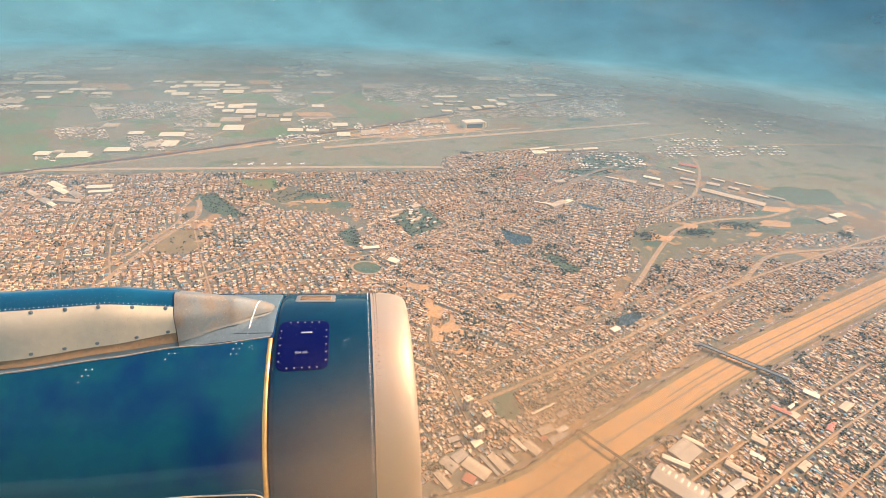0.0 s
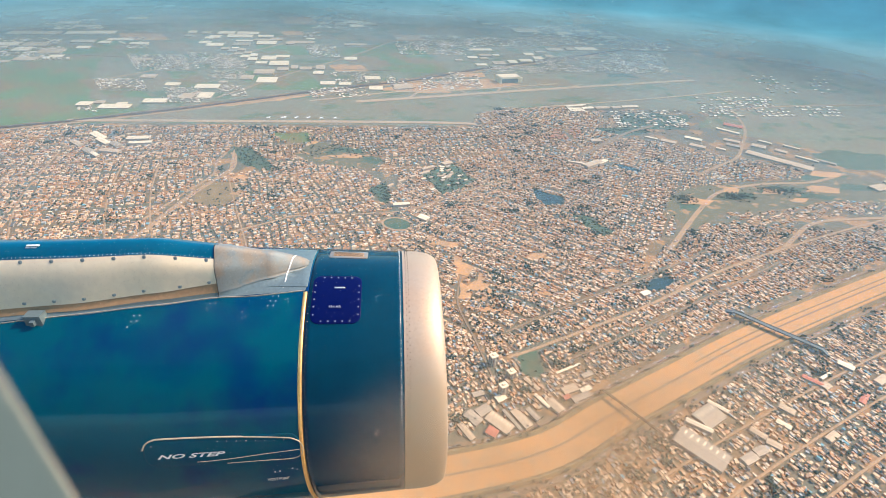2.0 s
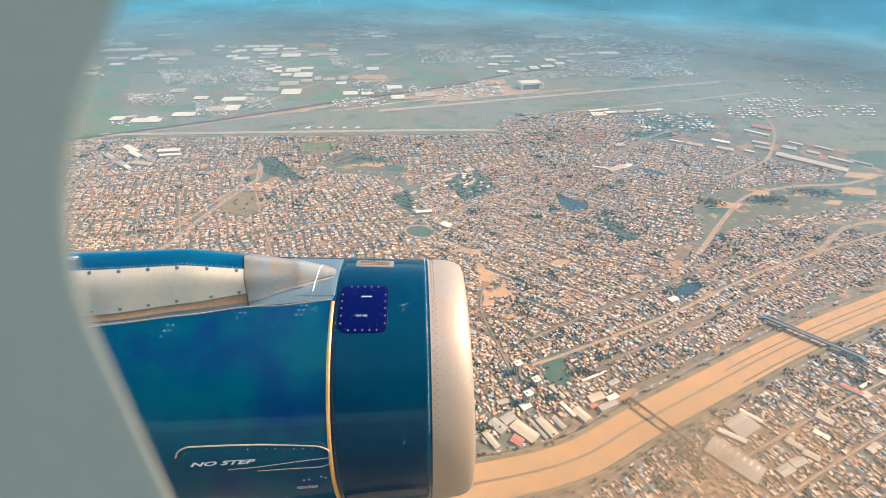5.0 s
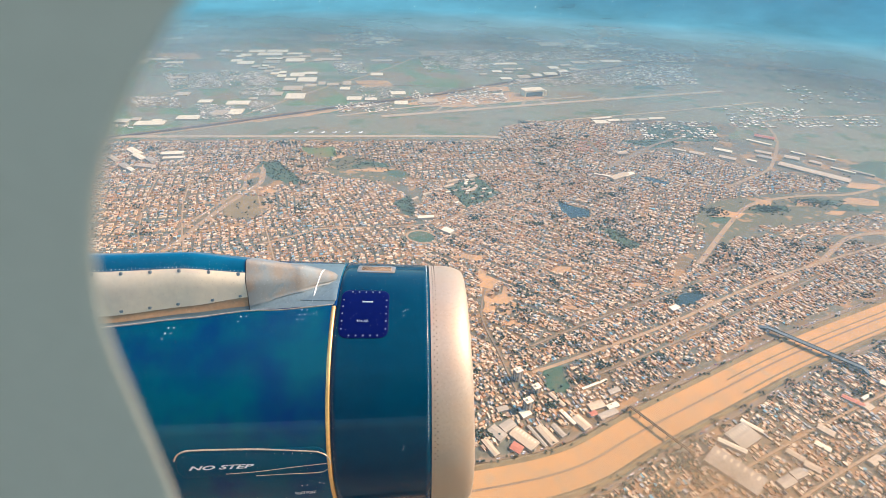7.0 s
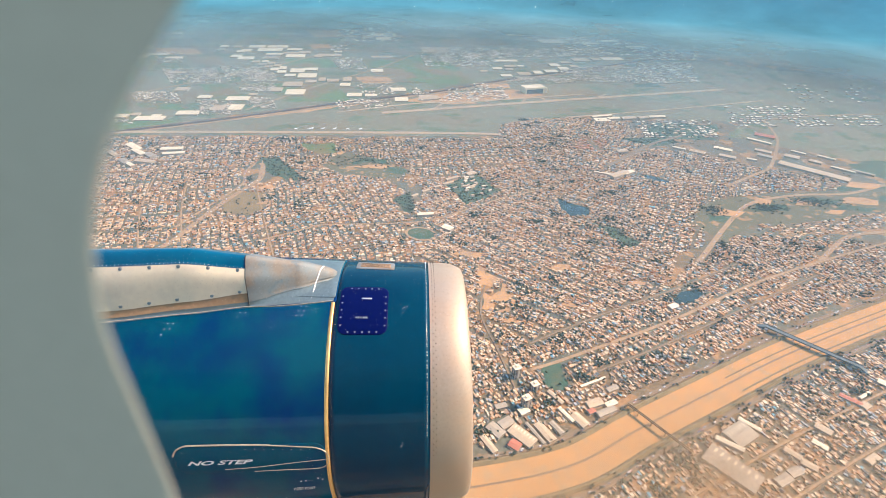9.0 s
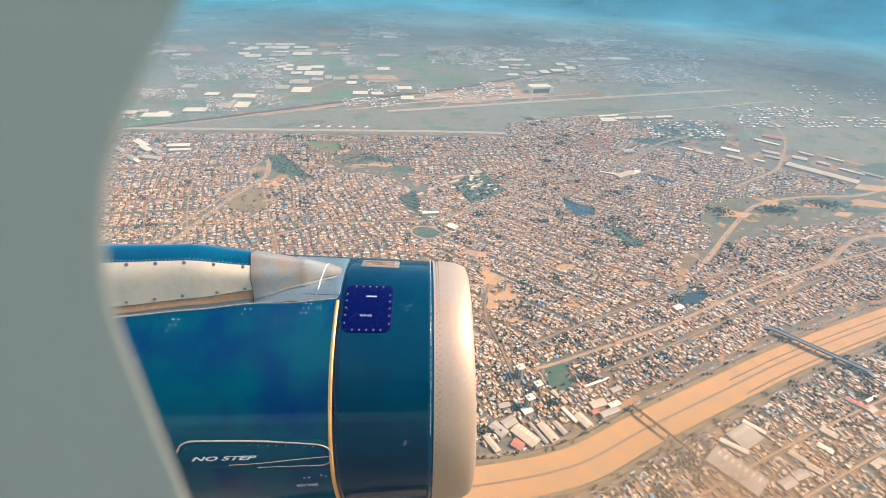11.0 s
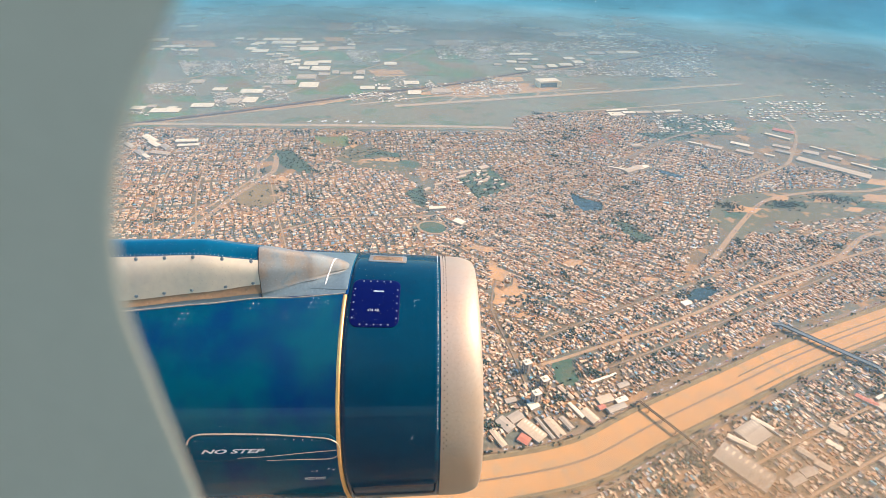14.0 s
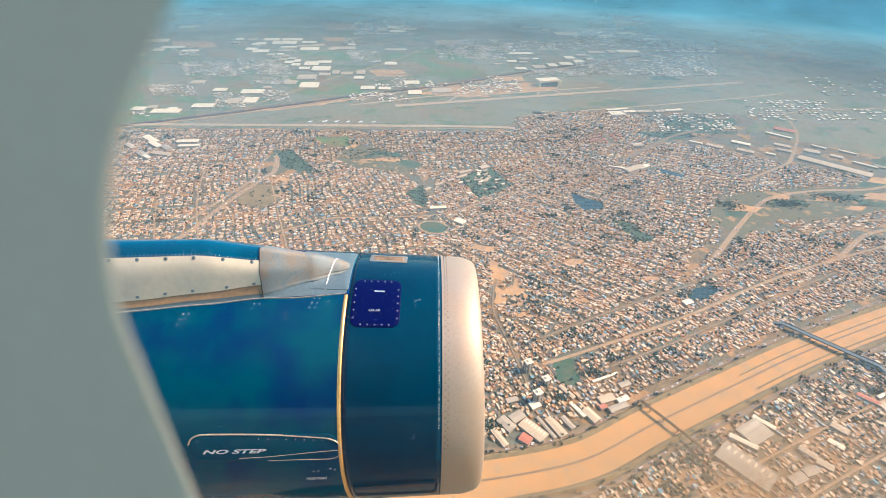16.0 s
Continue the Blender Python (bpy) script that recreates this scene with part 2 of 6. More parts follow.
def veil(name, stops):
    """A level see-through sheet imitating haze by colour: rows of distance from the basin's middle, opacity, and haze
    tint.
    """
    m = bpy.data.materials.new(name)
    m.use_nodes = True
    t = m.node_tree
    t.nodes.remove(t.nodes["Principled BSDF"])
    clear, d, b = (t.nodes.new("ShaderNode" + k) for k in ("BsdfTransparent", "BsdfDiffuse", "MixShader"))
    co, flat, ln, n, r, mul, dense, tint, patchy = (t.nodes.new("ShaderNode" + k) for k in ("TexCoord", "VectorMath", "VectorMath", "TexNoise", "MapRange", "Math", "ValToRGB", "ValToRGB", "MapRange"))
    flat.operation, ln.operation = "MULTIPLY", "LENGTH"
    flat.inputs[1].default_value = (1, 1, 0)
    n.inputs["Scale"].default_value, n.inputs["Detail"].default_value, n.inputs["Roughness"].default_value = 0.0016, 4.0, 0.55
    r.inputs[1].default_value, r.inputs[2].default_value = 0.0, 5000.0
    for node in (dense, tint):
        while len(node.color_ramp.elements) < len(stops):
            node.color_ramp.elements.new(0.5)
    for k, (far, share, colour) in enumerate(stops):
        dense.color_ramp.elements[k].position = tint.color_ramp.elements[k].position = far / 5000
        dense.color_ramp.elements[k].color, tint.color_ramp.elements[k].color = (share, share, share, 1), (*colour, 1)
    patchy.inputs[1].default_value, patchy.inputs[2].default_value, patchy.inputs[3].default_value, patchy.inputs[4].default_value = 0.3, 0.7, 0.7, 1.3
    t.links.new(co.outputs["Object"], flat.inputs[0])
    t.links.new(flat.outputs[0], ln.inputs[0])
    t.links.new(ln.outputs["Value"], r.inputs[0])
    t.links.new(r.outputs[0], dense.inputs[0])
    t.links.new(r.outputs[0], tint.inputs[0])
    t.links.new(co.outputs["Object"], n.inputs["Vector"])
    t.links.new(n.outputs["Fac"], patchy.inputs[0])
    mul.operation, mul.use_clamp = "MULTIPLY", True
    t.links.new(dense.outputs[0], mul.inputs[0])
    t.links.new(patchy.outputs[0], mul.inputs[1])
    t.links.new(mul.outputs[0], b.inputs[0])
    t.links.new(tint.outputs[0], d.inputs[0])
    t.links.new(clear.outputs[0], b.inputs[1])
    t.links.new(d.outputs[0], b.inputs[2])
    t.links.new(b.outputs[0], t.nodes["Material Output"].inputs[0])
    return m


# Added sheets: the haze of distance is put into their opacity and tint.
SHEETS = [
    (60, 200, veil("painted_near_haze", ((400, 0.02, (0.32, 0.42, 0.49)), (900, 0.115, (0.29, 0.42, 0.51)), (1500, 0.20, (0.27, 0.42, 0.52)), (2200, 0.25, (0.27, 0.43, 0.51)), (3000, 0.34, (0.27, 0.43, 0.51)), (3900, 0.54, (0.18, 0.385, 0.47))))),
    (150, 1200, veil("painted_far_haze", ((1300, 0.0, (0.26, 0.42, 0.52)), (2000, 0.08, (0.26, 0.42, 0.52)), (2600, 0.19, (0.27, 0.43, 0.51)), (3100, 0.40, (0.22, 0.42, 0.50)), (3800, 0.74, (0.09, 0.295, 0.40)))))]


def pane_material():
    m = bpy.data.materials.new("scratched_acrylic")
    m.use_nodes = True
    t = m.node_tree
    p = t.nodes["Principled BSDF"]
    p.inputs["Base Color"].default_value = (1, 1, 1, 1)
    p.inputs["Roughness"].default_value, p.inputs["IOR"].default_value, p.inputs["Transmission Weight"].default_value = 0.0, 1.02, 1.0
    d = t.nodes.new("ShaderNodeBsdfTranslucent")
    d.inputs[0].default_value = (0.70, 0.42, 0.24, 1)
    mx = t.nodes.new("ShaderNodeMixShader")
    co, n, r = t.nodes.new("ShaderNodeTexCoord"), t.nodes.new("ShaderNodeTexNoise"), t.nodes.new("ShaderNodeMapRange")
    n.inputs["Scale"].default_value, n.inputs["Detail"].default_value = 24.0, 4.0
    for i, v in ((1, 0.45), (2, 0.75), (3, 0.0015), (4, 0.009)):
        r.inputs[i].default_value = v
    t.links.new(co.outputs["Object"], n.inputs["Vector"])
    t.links.new(n.outputs["Fac"], r.inputs[0])
    # a broad greasy smear low on the pane
    mp, sp, sm, mul, add = (t.nodes.new(k) for k in ("ShaderNodeMapping", "ShaderNodeVectorMath", "ShaderNodeMapRange", "ShaderNodeMath", "ShaderNodeMath"))
    mp.inputs["Location"].default_value = (-0.098 / 0.115, 0, 0.198 / 0.090)
    mp.inputs["Scale"].default_value = (1 / 0.115, 0, 1 / 0.090)
    t.links.new(co.outputs["Object"], mp.inputs["Vector"])
    sp.operation = "LENGTH"
    t.links.new(mp.outputs[0], sp.inputs[0])
    sm.interpolation_type = "SMOOTHSTEP"
    for i, v in ((1, 0.2), (2, 1.0), (3, 0.62), (4, 0.0)):
        sm.inputs[i].default_value = v
    t.links.new(sp.outputs["Value"], sm.inputs[0])
    mul.operation = "MULTIPLY"
    t.links.new(sm.outputs[0], mul.inputs[0])
    t.links.new(n.outputs["Fac"], mul.inputs[1])
    t.links.new(r.outputs[0], add.inputs[0])
    t.links.new(mul.outputs[0], add.inputs[1])
    t.links.new(add.outputs[0], mx.inputs[0])
    t.links.new(p.outputs[0], mx.inputs[1])
    t.links.new(d.outputs[0], mx.inputs[2])
    t.links.new(mx.outputs[0], t.nodes["Material Output"].inputs[0])
    return m


M_PANE = pane_material()


# ---- mesh helpers ----
def mesh_object(name, verts, faces, material, parent=None, label="", smooth=False):
    me = bpy.data.meshes.new(name)
    me.from_pydata(verts, [], faces)
    me.materials.append(material)
    if smooth:
        me.polygons.foreach_set("use_smooth", [True] * len(me.polygons))
    me.update()
    ob = new(name, me)
    ob.parent = parent
    return tagged(ob, label) if label else ob


def part(name, bm, material, parent, label="", smooth=False):
    me = bpy.data.meshes.new(name)
    bm.normal_update()
    bm.to_mesh(me)
    bm.free()
    me.materials.append(material)
    if smooth:
        me.polygons.foreach_set("use_smooth", [True] * len(me.polygons))
    ob = new(name, me)
    ob.parent = parent
    return tagged(ob, label) if label else ob


def empty(name, m=None, **tags):
    ob = new(name)
    ob.empty_display_size = 0.2
    if m is not None:
        ob.matrix_world = m
    return tagged(ob, **tags)


def box(bm, x0, x1, y0, y1, z0, z1):
    v = [bm.verts.new(p) for p in ((x0, y0, z0), (x1, y0, z0), (x1, y1, z0), (x0, y1, z0), (x0, y0, z1), (x1, y0, z1), (x1, y1, z1), (x0, y1, z1))]
    for f in ((3, 2, 1, 0), (4, 5, 6, 7), (0, 1, 5, 4), (1, 2, 6, 5), (2, 3, 7, 6), (3, 0, 4, 7)):
        bm.faces.new([v[i] for i in f])


def boxes(*sizes):
    bm = bmesh.new()
    for s in sizes:
        box(bm, *s)
    return bm


def grid(rings, closed=False, flip=False):
    """Verts and quads of a sheet through rows of points."""
    n = len(rings[0])
    verts = [tuple(p) for r in rings for p in r]
    faces = []
    for i in range(len(rings) - 1):
        for j in range(n if closed else n - 1):
            k = (j + 1) % n
            q = (i * n + j, i * n + k, (i + 1) * n + k, (i + 1) * n + j)
            faces.append(q[::-1] if flip else q)
    return verts, faces


def solid(ob, thickness, offset=-1.0):
    m = ob.modifiers.new("thickness", "SOLIDIFY")
    m.thickness, m.offset = thickness, offset
    return ob

# ---- the aircraft: engine on its pylon ----
YAW, PIT = radians(3.4), radians(0.32)
AXIS = Vector((math.cos(YAW) * math.cos(PIT), math.sin(YAW) * math.cos(PIT), math.sin(PIT)))
OUT = Vector((-math.sin(YAW), math.cos(YAW), 0))
UP = AXIS.cross(OUT)
CENTRE = Vector((0, 3.718, H - 3.806))
ENGINE = Matrix.Translation(CENTRE) @ Matrix((AXIS, OUT, UP)).transposed().to_4x4()
PROFILE = [(-4.6, 1.00), (-3.6, 1.13), (-3.0, 1.17), (-2.2, 1.19), (-1.5, 1.172), (-0.918, 1.15), (-0.5, 1.134), (-0.116, 1.117)]


def radius(x):
    for (x0, r0), (x1, r1) in zip(PROFILE, PROFILE[1:]):
        if x <= x1:
            return r0 + (r1 - r0) * (x - x0) / (x1 - x0)
    return PROFILE[-1][1]


def belly(z, r):
    """The nacelle is deeper below its axis than above it."""
    return z - 0.30 * z * z / max(r, 0.01) if z < 0 else z


def skin(x, deg, lift=0.0):
    """A point on the nacelle: x along the axis, the angle from the inboard side upwards."""
    r = radius(x) + lift
    return (x, -r * math.cos(radians(deg)), belly(r * math.sin(radians(deg)), r))


def revolve(stations, steps=128, a0=0.0, a1=360.0):
    full = a1 - a0 >= 360
    angles = [a0 + (a1 - a0) * k / steps for k in range(steps if full else steps + 1)]
    rings = [[(x, -r * math.cos(radians(a)), belly(r * math.sin(radians(a)), r)) for a in angles] for x, r in stations]
    return grid(rings, closed=full, flip=True)


engine = empty("jet_engine", ENGINE, label="dark blue jet engine with bare metal inlet lip on its pylon", category="jet engine")
v, f = revolve([(x, radius(x)) for x in [-0.905 + 0.789 * i / 16 for i in range(17)]])
inlet = mesh_object("inlet_cowl", v, f, M_INLET, engine, "dark blue painted inlet cowl", True)
solid(inlet, 0.02)
lip_curve = [(-0.112, 1.116), (-0.06, 1.115)] + [(-0.02 + 0.274 * math.sin(radians(6 * k)), 1.0 + 0.114 * max(0.0, math.cos(radians(6 * k))) ** 0.8) for k in range(16)]
lip_curve += [(0.254 * math.cos(radians(9 * k)), 1.0 - 0.135 * math.sin(radians(9 * k))) for k in range(1, 11)]
v, f = revolve(lip_curve)
# the inlet face leans: its lower edge lies a little further forward
v = [(x - 0.028 * z * max(0.0, (x + 0.112) / 0.362), y, z) for x, y, z in v]
lip = mesh_object("inlet_lip", v, f, M_LIP, engine, "bare aluminium rounded inlet lip", True)
v, f = revolve([(0.0, 0.864), (-0.5, 0.85), (-0.9, 0.86)], 64)
mesh_object("inlet_duct", v, f, M_GREY, engine, "grey inlet duct lining", True)
v, f = revolve([(-0.9, 0.86), (-0.9, 0.25), (-0.75, 0.18), (-0.6, 0.08), (-0.55, 0.001)], 48)
mesh_object("fan", v, f, M_DARK, engine, "dark fan with its spinner", True)
v, f = revolve([(x, radius(x)) for x in [-4.6 + 3.65 * i / 40 for i in range(41)] + [-0.941, -0.936]])
v2, f2 = revolve([(-4.6, 0.985), (-4.5, 0.8), (-4.9, 0.45), (-5.4, 0.02)], 64)
mesh_object("exhaust", v2, f2, M_DARK, engine, "dark exhaust nozzle", True)
cowl = mesh_object("fan_cowl", v, f, M_BLUE, engine, "dark blue glossy fan cowl door", True)
solid(cowl, 0.02)
v, f = revolve([(-0.945, 1.1515 - 0.02), (-0.940, 1.1535), (-0.925, 1.1545), (-0.911, 1.1525), (-0.909, 1.13)], 96, -70, 76.5)
mesh_object("seal_strip", v, f, M_GOLD, engine, "gold seal strip in the cowl gap", True)
v, f = revolve([(-0.945, 1.1505 - 0.01), (-0.940, 1.151), (-0.90, 1.15), (-0.895, 1.14)], 96, 76.6, 289.9)
mesh_object("gap_cover", v, f, M_BLUE, engine, "blue cover over the upper cowl gap", True)
v, f = revolve([(-0.1185, 1.116), (-0.117, 1.1182), (-0.112, 1.1182), (-0.110, 1.115)], 128)
mesh_object("joint_ring", v, f, M_INLET, engine, "blue joint ring behind the inlet lip", True)


def stud(bm, x, deg, size, lift=0.003, seg=8):
    """A low round fastener head on the nacelle skin."""
    c = Vector(skin(x, deg, 0))
    n = Vector((0, c.y, c.z)).normalized()
    tx = Vector((1, 0, 0))
    ty = n.cross(tx)
    rim = [bm.verts.new(c + (tx * math.cos(2 * math.pi * k / seg) + ty * math.sin(2 * math.pi * k / seg)) * size - n * 0.002) for k in range(seg)]
    top = [bm.verts.new(c + (tx * math.cos(2 * math.pi * k / seg) + ty * math.sin(2 * math.pi * k / seg)) * size * 0.7 + n * lift) for k in range(seg)]
    bm.faces.new(top)
    for k in range(seg):
        bm.faces.new((rim[k], rim[(k + 1) % seg], top[(k + 1) % seg], top[k]))


def stud_part(name, places, size, material, parent, label="", lift=0.003):
    if name == "rivet_row":
        bm = bmesh.new()
        for x, a in places:
            stud(bm, x, a, size, lift)
        return tagged(part(name, bm, material, parent, label), kind="stuff")
    for x, a in places:
        bm = bmesh.new()
        stud(bm, x, a, size, lift)
        part("fastener" if name == "fastener_group" else name, bm, material, parent, label)


def wrap_text(words, x0, deg0, width, height, material, parent, slant=0.0, name="lettering", lift=0.004, bold=0.0):
    """Words laid on the nacelle skin, reading forwards."""
    cu = bpy.data.curves.new("lettering", "FONT")
    cu.body, cu.size, cu.shear, cu.resolution_u, cu.offset = words, 1.0, slant, 3, bold
    ob = new("lettering", cu)
    bpy.context.view_layer.update()
    me = bpy.data.meshes.new_from_object(ob.evaluated_get(bpy.context.evaluated_depsgraph_get()))
    bpy.data.objects.remove(ob)
    bm = bmesh.new()
    bm.from_mesh(me)
    bpy.data.meshes.remove(me)
    xs = [q.co.x for q in bm.verts]
    ys = [q.co.y for q in bm.verts]
    for q in bm.verts:
        u = (q.co.x - min(xs)) / (max(xs) - min(xs)) * width
        w = (q.co.y - min(ys)) / (max(ys) - min(ys)) * height
        x = x0 + u
        q.co = skin(x, deg0 + math.degrees(w / radius(x)), lift)
    return part(name, bm, material, parent)


def wrap_patch(name, x0, x1, a0, a1, corner, material, parent, label="", lift=0.004, n=10):
    """A rounded plate that follows the nacelle skin, with a thin edge."""
    w, h = (x1 - x0) / 2, radians(a1 - a0) * 1.14 / 2
    loop = []
    for cx, cy, s in ((w - corner, h - corner, 0), (corner - w, h - corner, 90), (corner - w, corner - h, 180), (w - corner, corner - h, 270)):
        for k in range(n):
            t = radians(s + 90 * k / (n - 1))
            loop.append((cx + corner * math.cos(t), cy + corner * math.sin(t)))
    cut = []
    for p, q in zip(loop, loop[1:] + loop[:1]):
        k = max(1, int(math.hypot(q[0] - p[0], q[1] - p[1]) / 0.03))
        cut += [(p[0] + (q[0] - p[0]) * j / k, p[1] + (q[1] - p[1]) * j / k) for j in range(k)]
    loop = cut
    bm = bmesh.new()
    am, xm = (a0 + a1) / 2, (x0 + x1) / 2
    rings = []
    for scale_, up_ in ((1.0, -0.002), (1.0, lift * 0.8), (0.985, lift), (0.75, lift), (0.5, lift), (0.25, lift), (0.02, lift)):
        rings.append([bm.verts.new(skin(xm + p * scale_, am + math.degrees(q * scale_ / 1.14), up_)) for p, q in loop])
    for r, s in zip(rings, rings[1:]):
        for k in range(len(loop)):
            bm.faces.new((r[k], r[(k + 1) % len(loop)], s[(k + 1) % len(loop)], s[k]))
    bm.faces.new(rings[-1])
    return part(name, bm, material, parent, label, True)


def wrap_line(name, pts, width, material, parent, label="", lift=0.004):
    """A thin raised line along the nacelle skin through (x, angle) points, rounded by a spline."""
    cs = [Vector((x, radians(a) * 1.15)) for x, a in pts]
    fine = []
    for i in range(len(cs) - 1):
        p0, p1, p2, p3 = cs[max(i - 1, 0)], cs[i], cs[i + 1], cs[min(i + 2, len(cs) - 1)]
        for k in range(6):
            t = k / 6
            fine.append(0.5 * (2 * p1 + (p2 - p0) * t + (2 * p0 - 5 * p1 + 4 * p2 - p3) * t * t + (3 * p1 - p0 - 3 * p2 + p3) * t ** 3))
    fine.append(cs[-1])
    rings = []
    for i, p in enumerate(fine):
        d = (fine[min(i + 1, len(fine) - 1)] - fine[max(i - 1, 0)]).normalized()
        side = Vector((-d.y, d.x)) * width / 2
        rings.append([skin(q.x, math.degrees(q.y / 1.15), z) for q, z in ((p - side * 1.2, -0.001), (p - side * 0.6, lift), (p + side * 0.6, lift), (p + side * 1.2, -0.001))])
    v, f = grid(rings)
    return mesh_object(name, v, f, material, parent, label)


# fasteners round the lip joint, and scattered pairs on the cowl
stud_part("rivet_row", [(-0.085 + 0.022 * (k % 2), 1.45 * k + 10) for k in range(104)], 0.0048, M_DARK, engine, "dark rivets on the lip")
stud_part("rivet_row", [(-0.137, 1.1 * k + 20 + 0.25 * math.sin(k * 7.1)) for k in range(100) if math.sin(k * 2.3) > -0.55], 0.0052, M_MARK, engine, "pale rivets behind the joint")
stud_part("rivet_row", [(-0.885, 3.3 * k - 10) for k in range(24)], 0.003, M_LINE, engine, "small rivets by the seal")
for cx, ca in ((-2.20, 63.6), (-1.655, 68.6), (-1.174, 72.0)):
    stud_part("fastener_group", [(cx + dx + 0.006 * da, ca + da) for da in (2.3, 0.0, -2.3) for dx in (-0.022, 0.022)][: 5 if cx < -2 else (3 if cx < -1.5 else 6)], 0.0055, M_MARK, engine, "white fastener head")
stud_part("fastener_group", [(-1.394, 64.3), (-1.37, 64.9), (-1.40, 66.9), (-1.05, 71.5), (-1.06, 73.2), (-1.08, 72.4)], 0.004, M_MARK, engine)
stud_part("fastener_group", [(-0.341, 74.0), (-0.325, 74.6), (-0.30, 74.9), (-0.335, 71.8), (-0.339, 16.0), (-0.333, 17.2), (-0.345, 15.4)], 0.0042, M_MARK, engine)

# access plate with its screws and lettering
plate = wrap_patch("access_panel", -0.868, -0.462, 61.4, 85.8, 0.072, M_NAVY, engine, "navy access panel with bright screws", 0.005)
screws = [(-0.868 + 0.03 + 0.0577 * k, 84.6) for k in range(1, 6)] + [(-0.868 + 0.03 + 0.0577 * k, 62.5) for k in range(1, 6)]
screws += [(x, 65.4 + 3.6 * k) for k in range(5) for x in (-0.846, -0.484)]
for x, a in screws:
    stud_part("screw", [(x, a)], 0.0085, M_STEEL, plate, "", 0.009)
wrap_text("434 AR", -0.725, 68.4, 0.10, 0.024, M_FAINT, plate, lift=0.0075)
wrap_patch("text_bar", -0.69, -0.60, 78.4, 79.1, 0.003, M_FAINT, plate, "", 0.0075, 3)
# vent on the crown of the inlet
vent = wrap_patch("vent_frame", -0.782, -0.43, 101.5, 111.0, 0.02, M_SILVER, engine, "silver vent frame on the crown", 0.006, 4)
wrap_patch("vent_opening", -0.745, -0.465, 103.2, 109.0, 0.012, M_TAN, vent, "brown recessed vent screen", 0.0085, 4)
for k in range(4):
    wrap_line("vent_slat", [(-0.74, 104 + k * 1.4), (-0.6, 104 + k * 1.4), (-0.47, 104 + k * 1.4)], 0.006, M_DARK, vent, "", 0.011)
# latch recess with its warning
recess = wrap_patch("latch_cover", -2.09, -0.935, 6.8, 19.0, 0.10, M_BLUE, engine, "blue latch cover with a bright edge", 0.003, 8)
wrap_line("cover_edge", [(-2.099, 15.2), (-2.075, 17.6), (-2.02, 19.2), (-1.93, 19.6), (-1.48, 19.1), (-1.08, 17.3), (-0.985, 16.3), (-0.935, 14.4), (-0.915, 11.6)], 0.011, M_LINE, recess, "", 0.007)
wrap_line("cover_edge", [(-0.915, 11.6), (-0.93, 8.8), (-0.975, 7.0), (-1.05, 6.6), (-1.25, 6.8), (-1.5, 6.8)], 0.006, M_LINE, recess, "", 0.006)
wrap_line("crease", [(-0.92, 11.2), (-1.196, 10.2), (-1.484, 8.9), (-1.723, 8.4)], 0.005, M_LINE, recess, "", 0.006)
stud_part("fastener_group", [(-1.55 + 0.07 * k, 17.4 - 0.18 * k) for k in range(8)] + [(-2.03, 16.8)], 0.004, M_MARK, recess, "", 0.006)
wrap_text("NO STEP", -2.00, 10.9, 0.50, 0.042, M_MARK, recess, slant=0.35, lift=0.006, bold=0.03)
wrap_text("HOIST POINT", -1.228, -6.6, 0.172, 0.040, M_MARK, engine, bold=0.006)
stud_part("fastener_group", [(-1.16, -0.8), (-1.12, -0.6), (-1.02, 0.6), (-0.985, -0.2)], 0.007, M_MARK, engine)

# pylon: sections (x; inboard edge upwards over the crest to the far side)
SECTIONS = [
    (-4.6, [(-.50, .90), (-.48, .96), (-.47, 1.02), (-.43, 1.36), (-.37, 1.50), (-.28, 1.60), (-.16, 1.58), (0, 1.48), (.12, 1.25), (.2, .80)]),
    (-2.67, [(-.46, 1.06), (-.445, 1.11), (-.425, 1.165), (-.385, 1.40), (-.33, 1.525), (-.25, 1.615), (-.15, 1.575), (0, 1.475), (.12, 1.25), (.2, .95)]),
    (-2.05, [(-.405, 1.10), (-.385, 1.155), (-.365, 1.21), (-.335, 1.42), (-.29, 1.525), (-.21, 1.61), (-.12, 1.565), (0, 1.48), (.1, 1.25), (.17, 1.0)]),
    (-1.60, [(-.33, 1.115), (-.315, 1.165), (-.30, 1.245), (-.285, 1.37), (-.24, 1.445), (-.18, 1.525), (-.11, 1.495), (-.02, 1.44), (.07, 1.25), (.13, 1.05)]),
    (-1.22, [(-.29, 1.115), (-.165, 1.185), (-.14, 1.225), (-.12, 1.28), (-.09, 1.33), (-.05, 1.37), (.0, 1.365), (.06, 1.31), (.11, 1.22), (.14, 1.08)]),
    (-1.03, [(-.265, 1.12), (-.04, 1.165), (-.02, 1.19), (.0, 1.22), (.03, 1.245), (.06, 1.255), (.09, 1.245), (.12, 1.22), (.15, 1.17), (.17, 1.1)]),
    (-0.957, [(-.252, 1.122), (.02, 1.155), (.032, 1.172), (.045, 1.191), (.065, 1.206), (.085, 1.212), (.10, 1.207), (.12, 1.19), (.14, 1.165), (.155, 1.11)]),
    (-0.935, [(-.25, 1.122), (.06, 1.152), (.07, 1.158), (.08, 1.162), (.09, 1.165), (.10, 1.166), (.11, 1.164), (.12, 1.16), (.135, 1.152), (.15, 1.12)]),
]


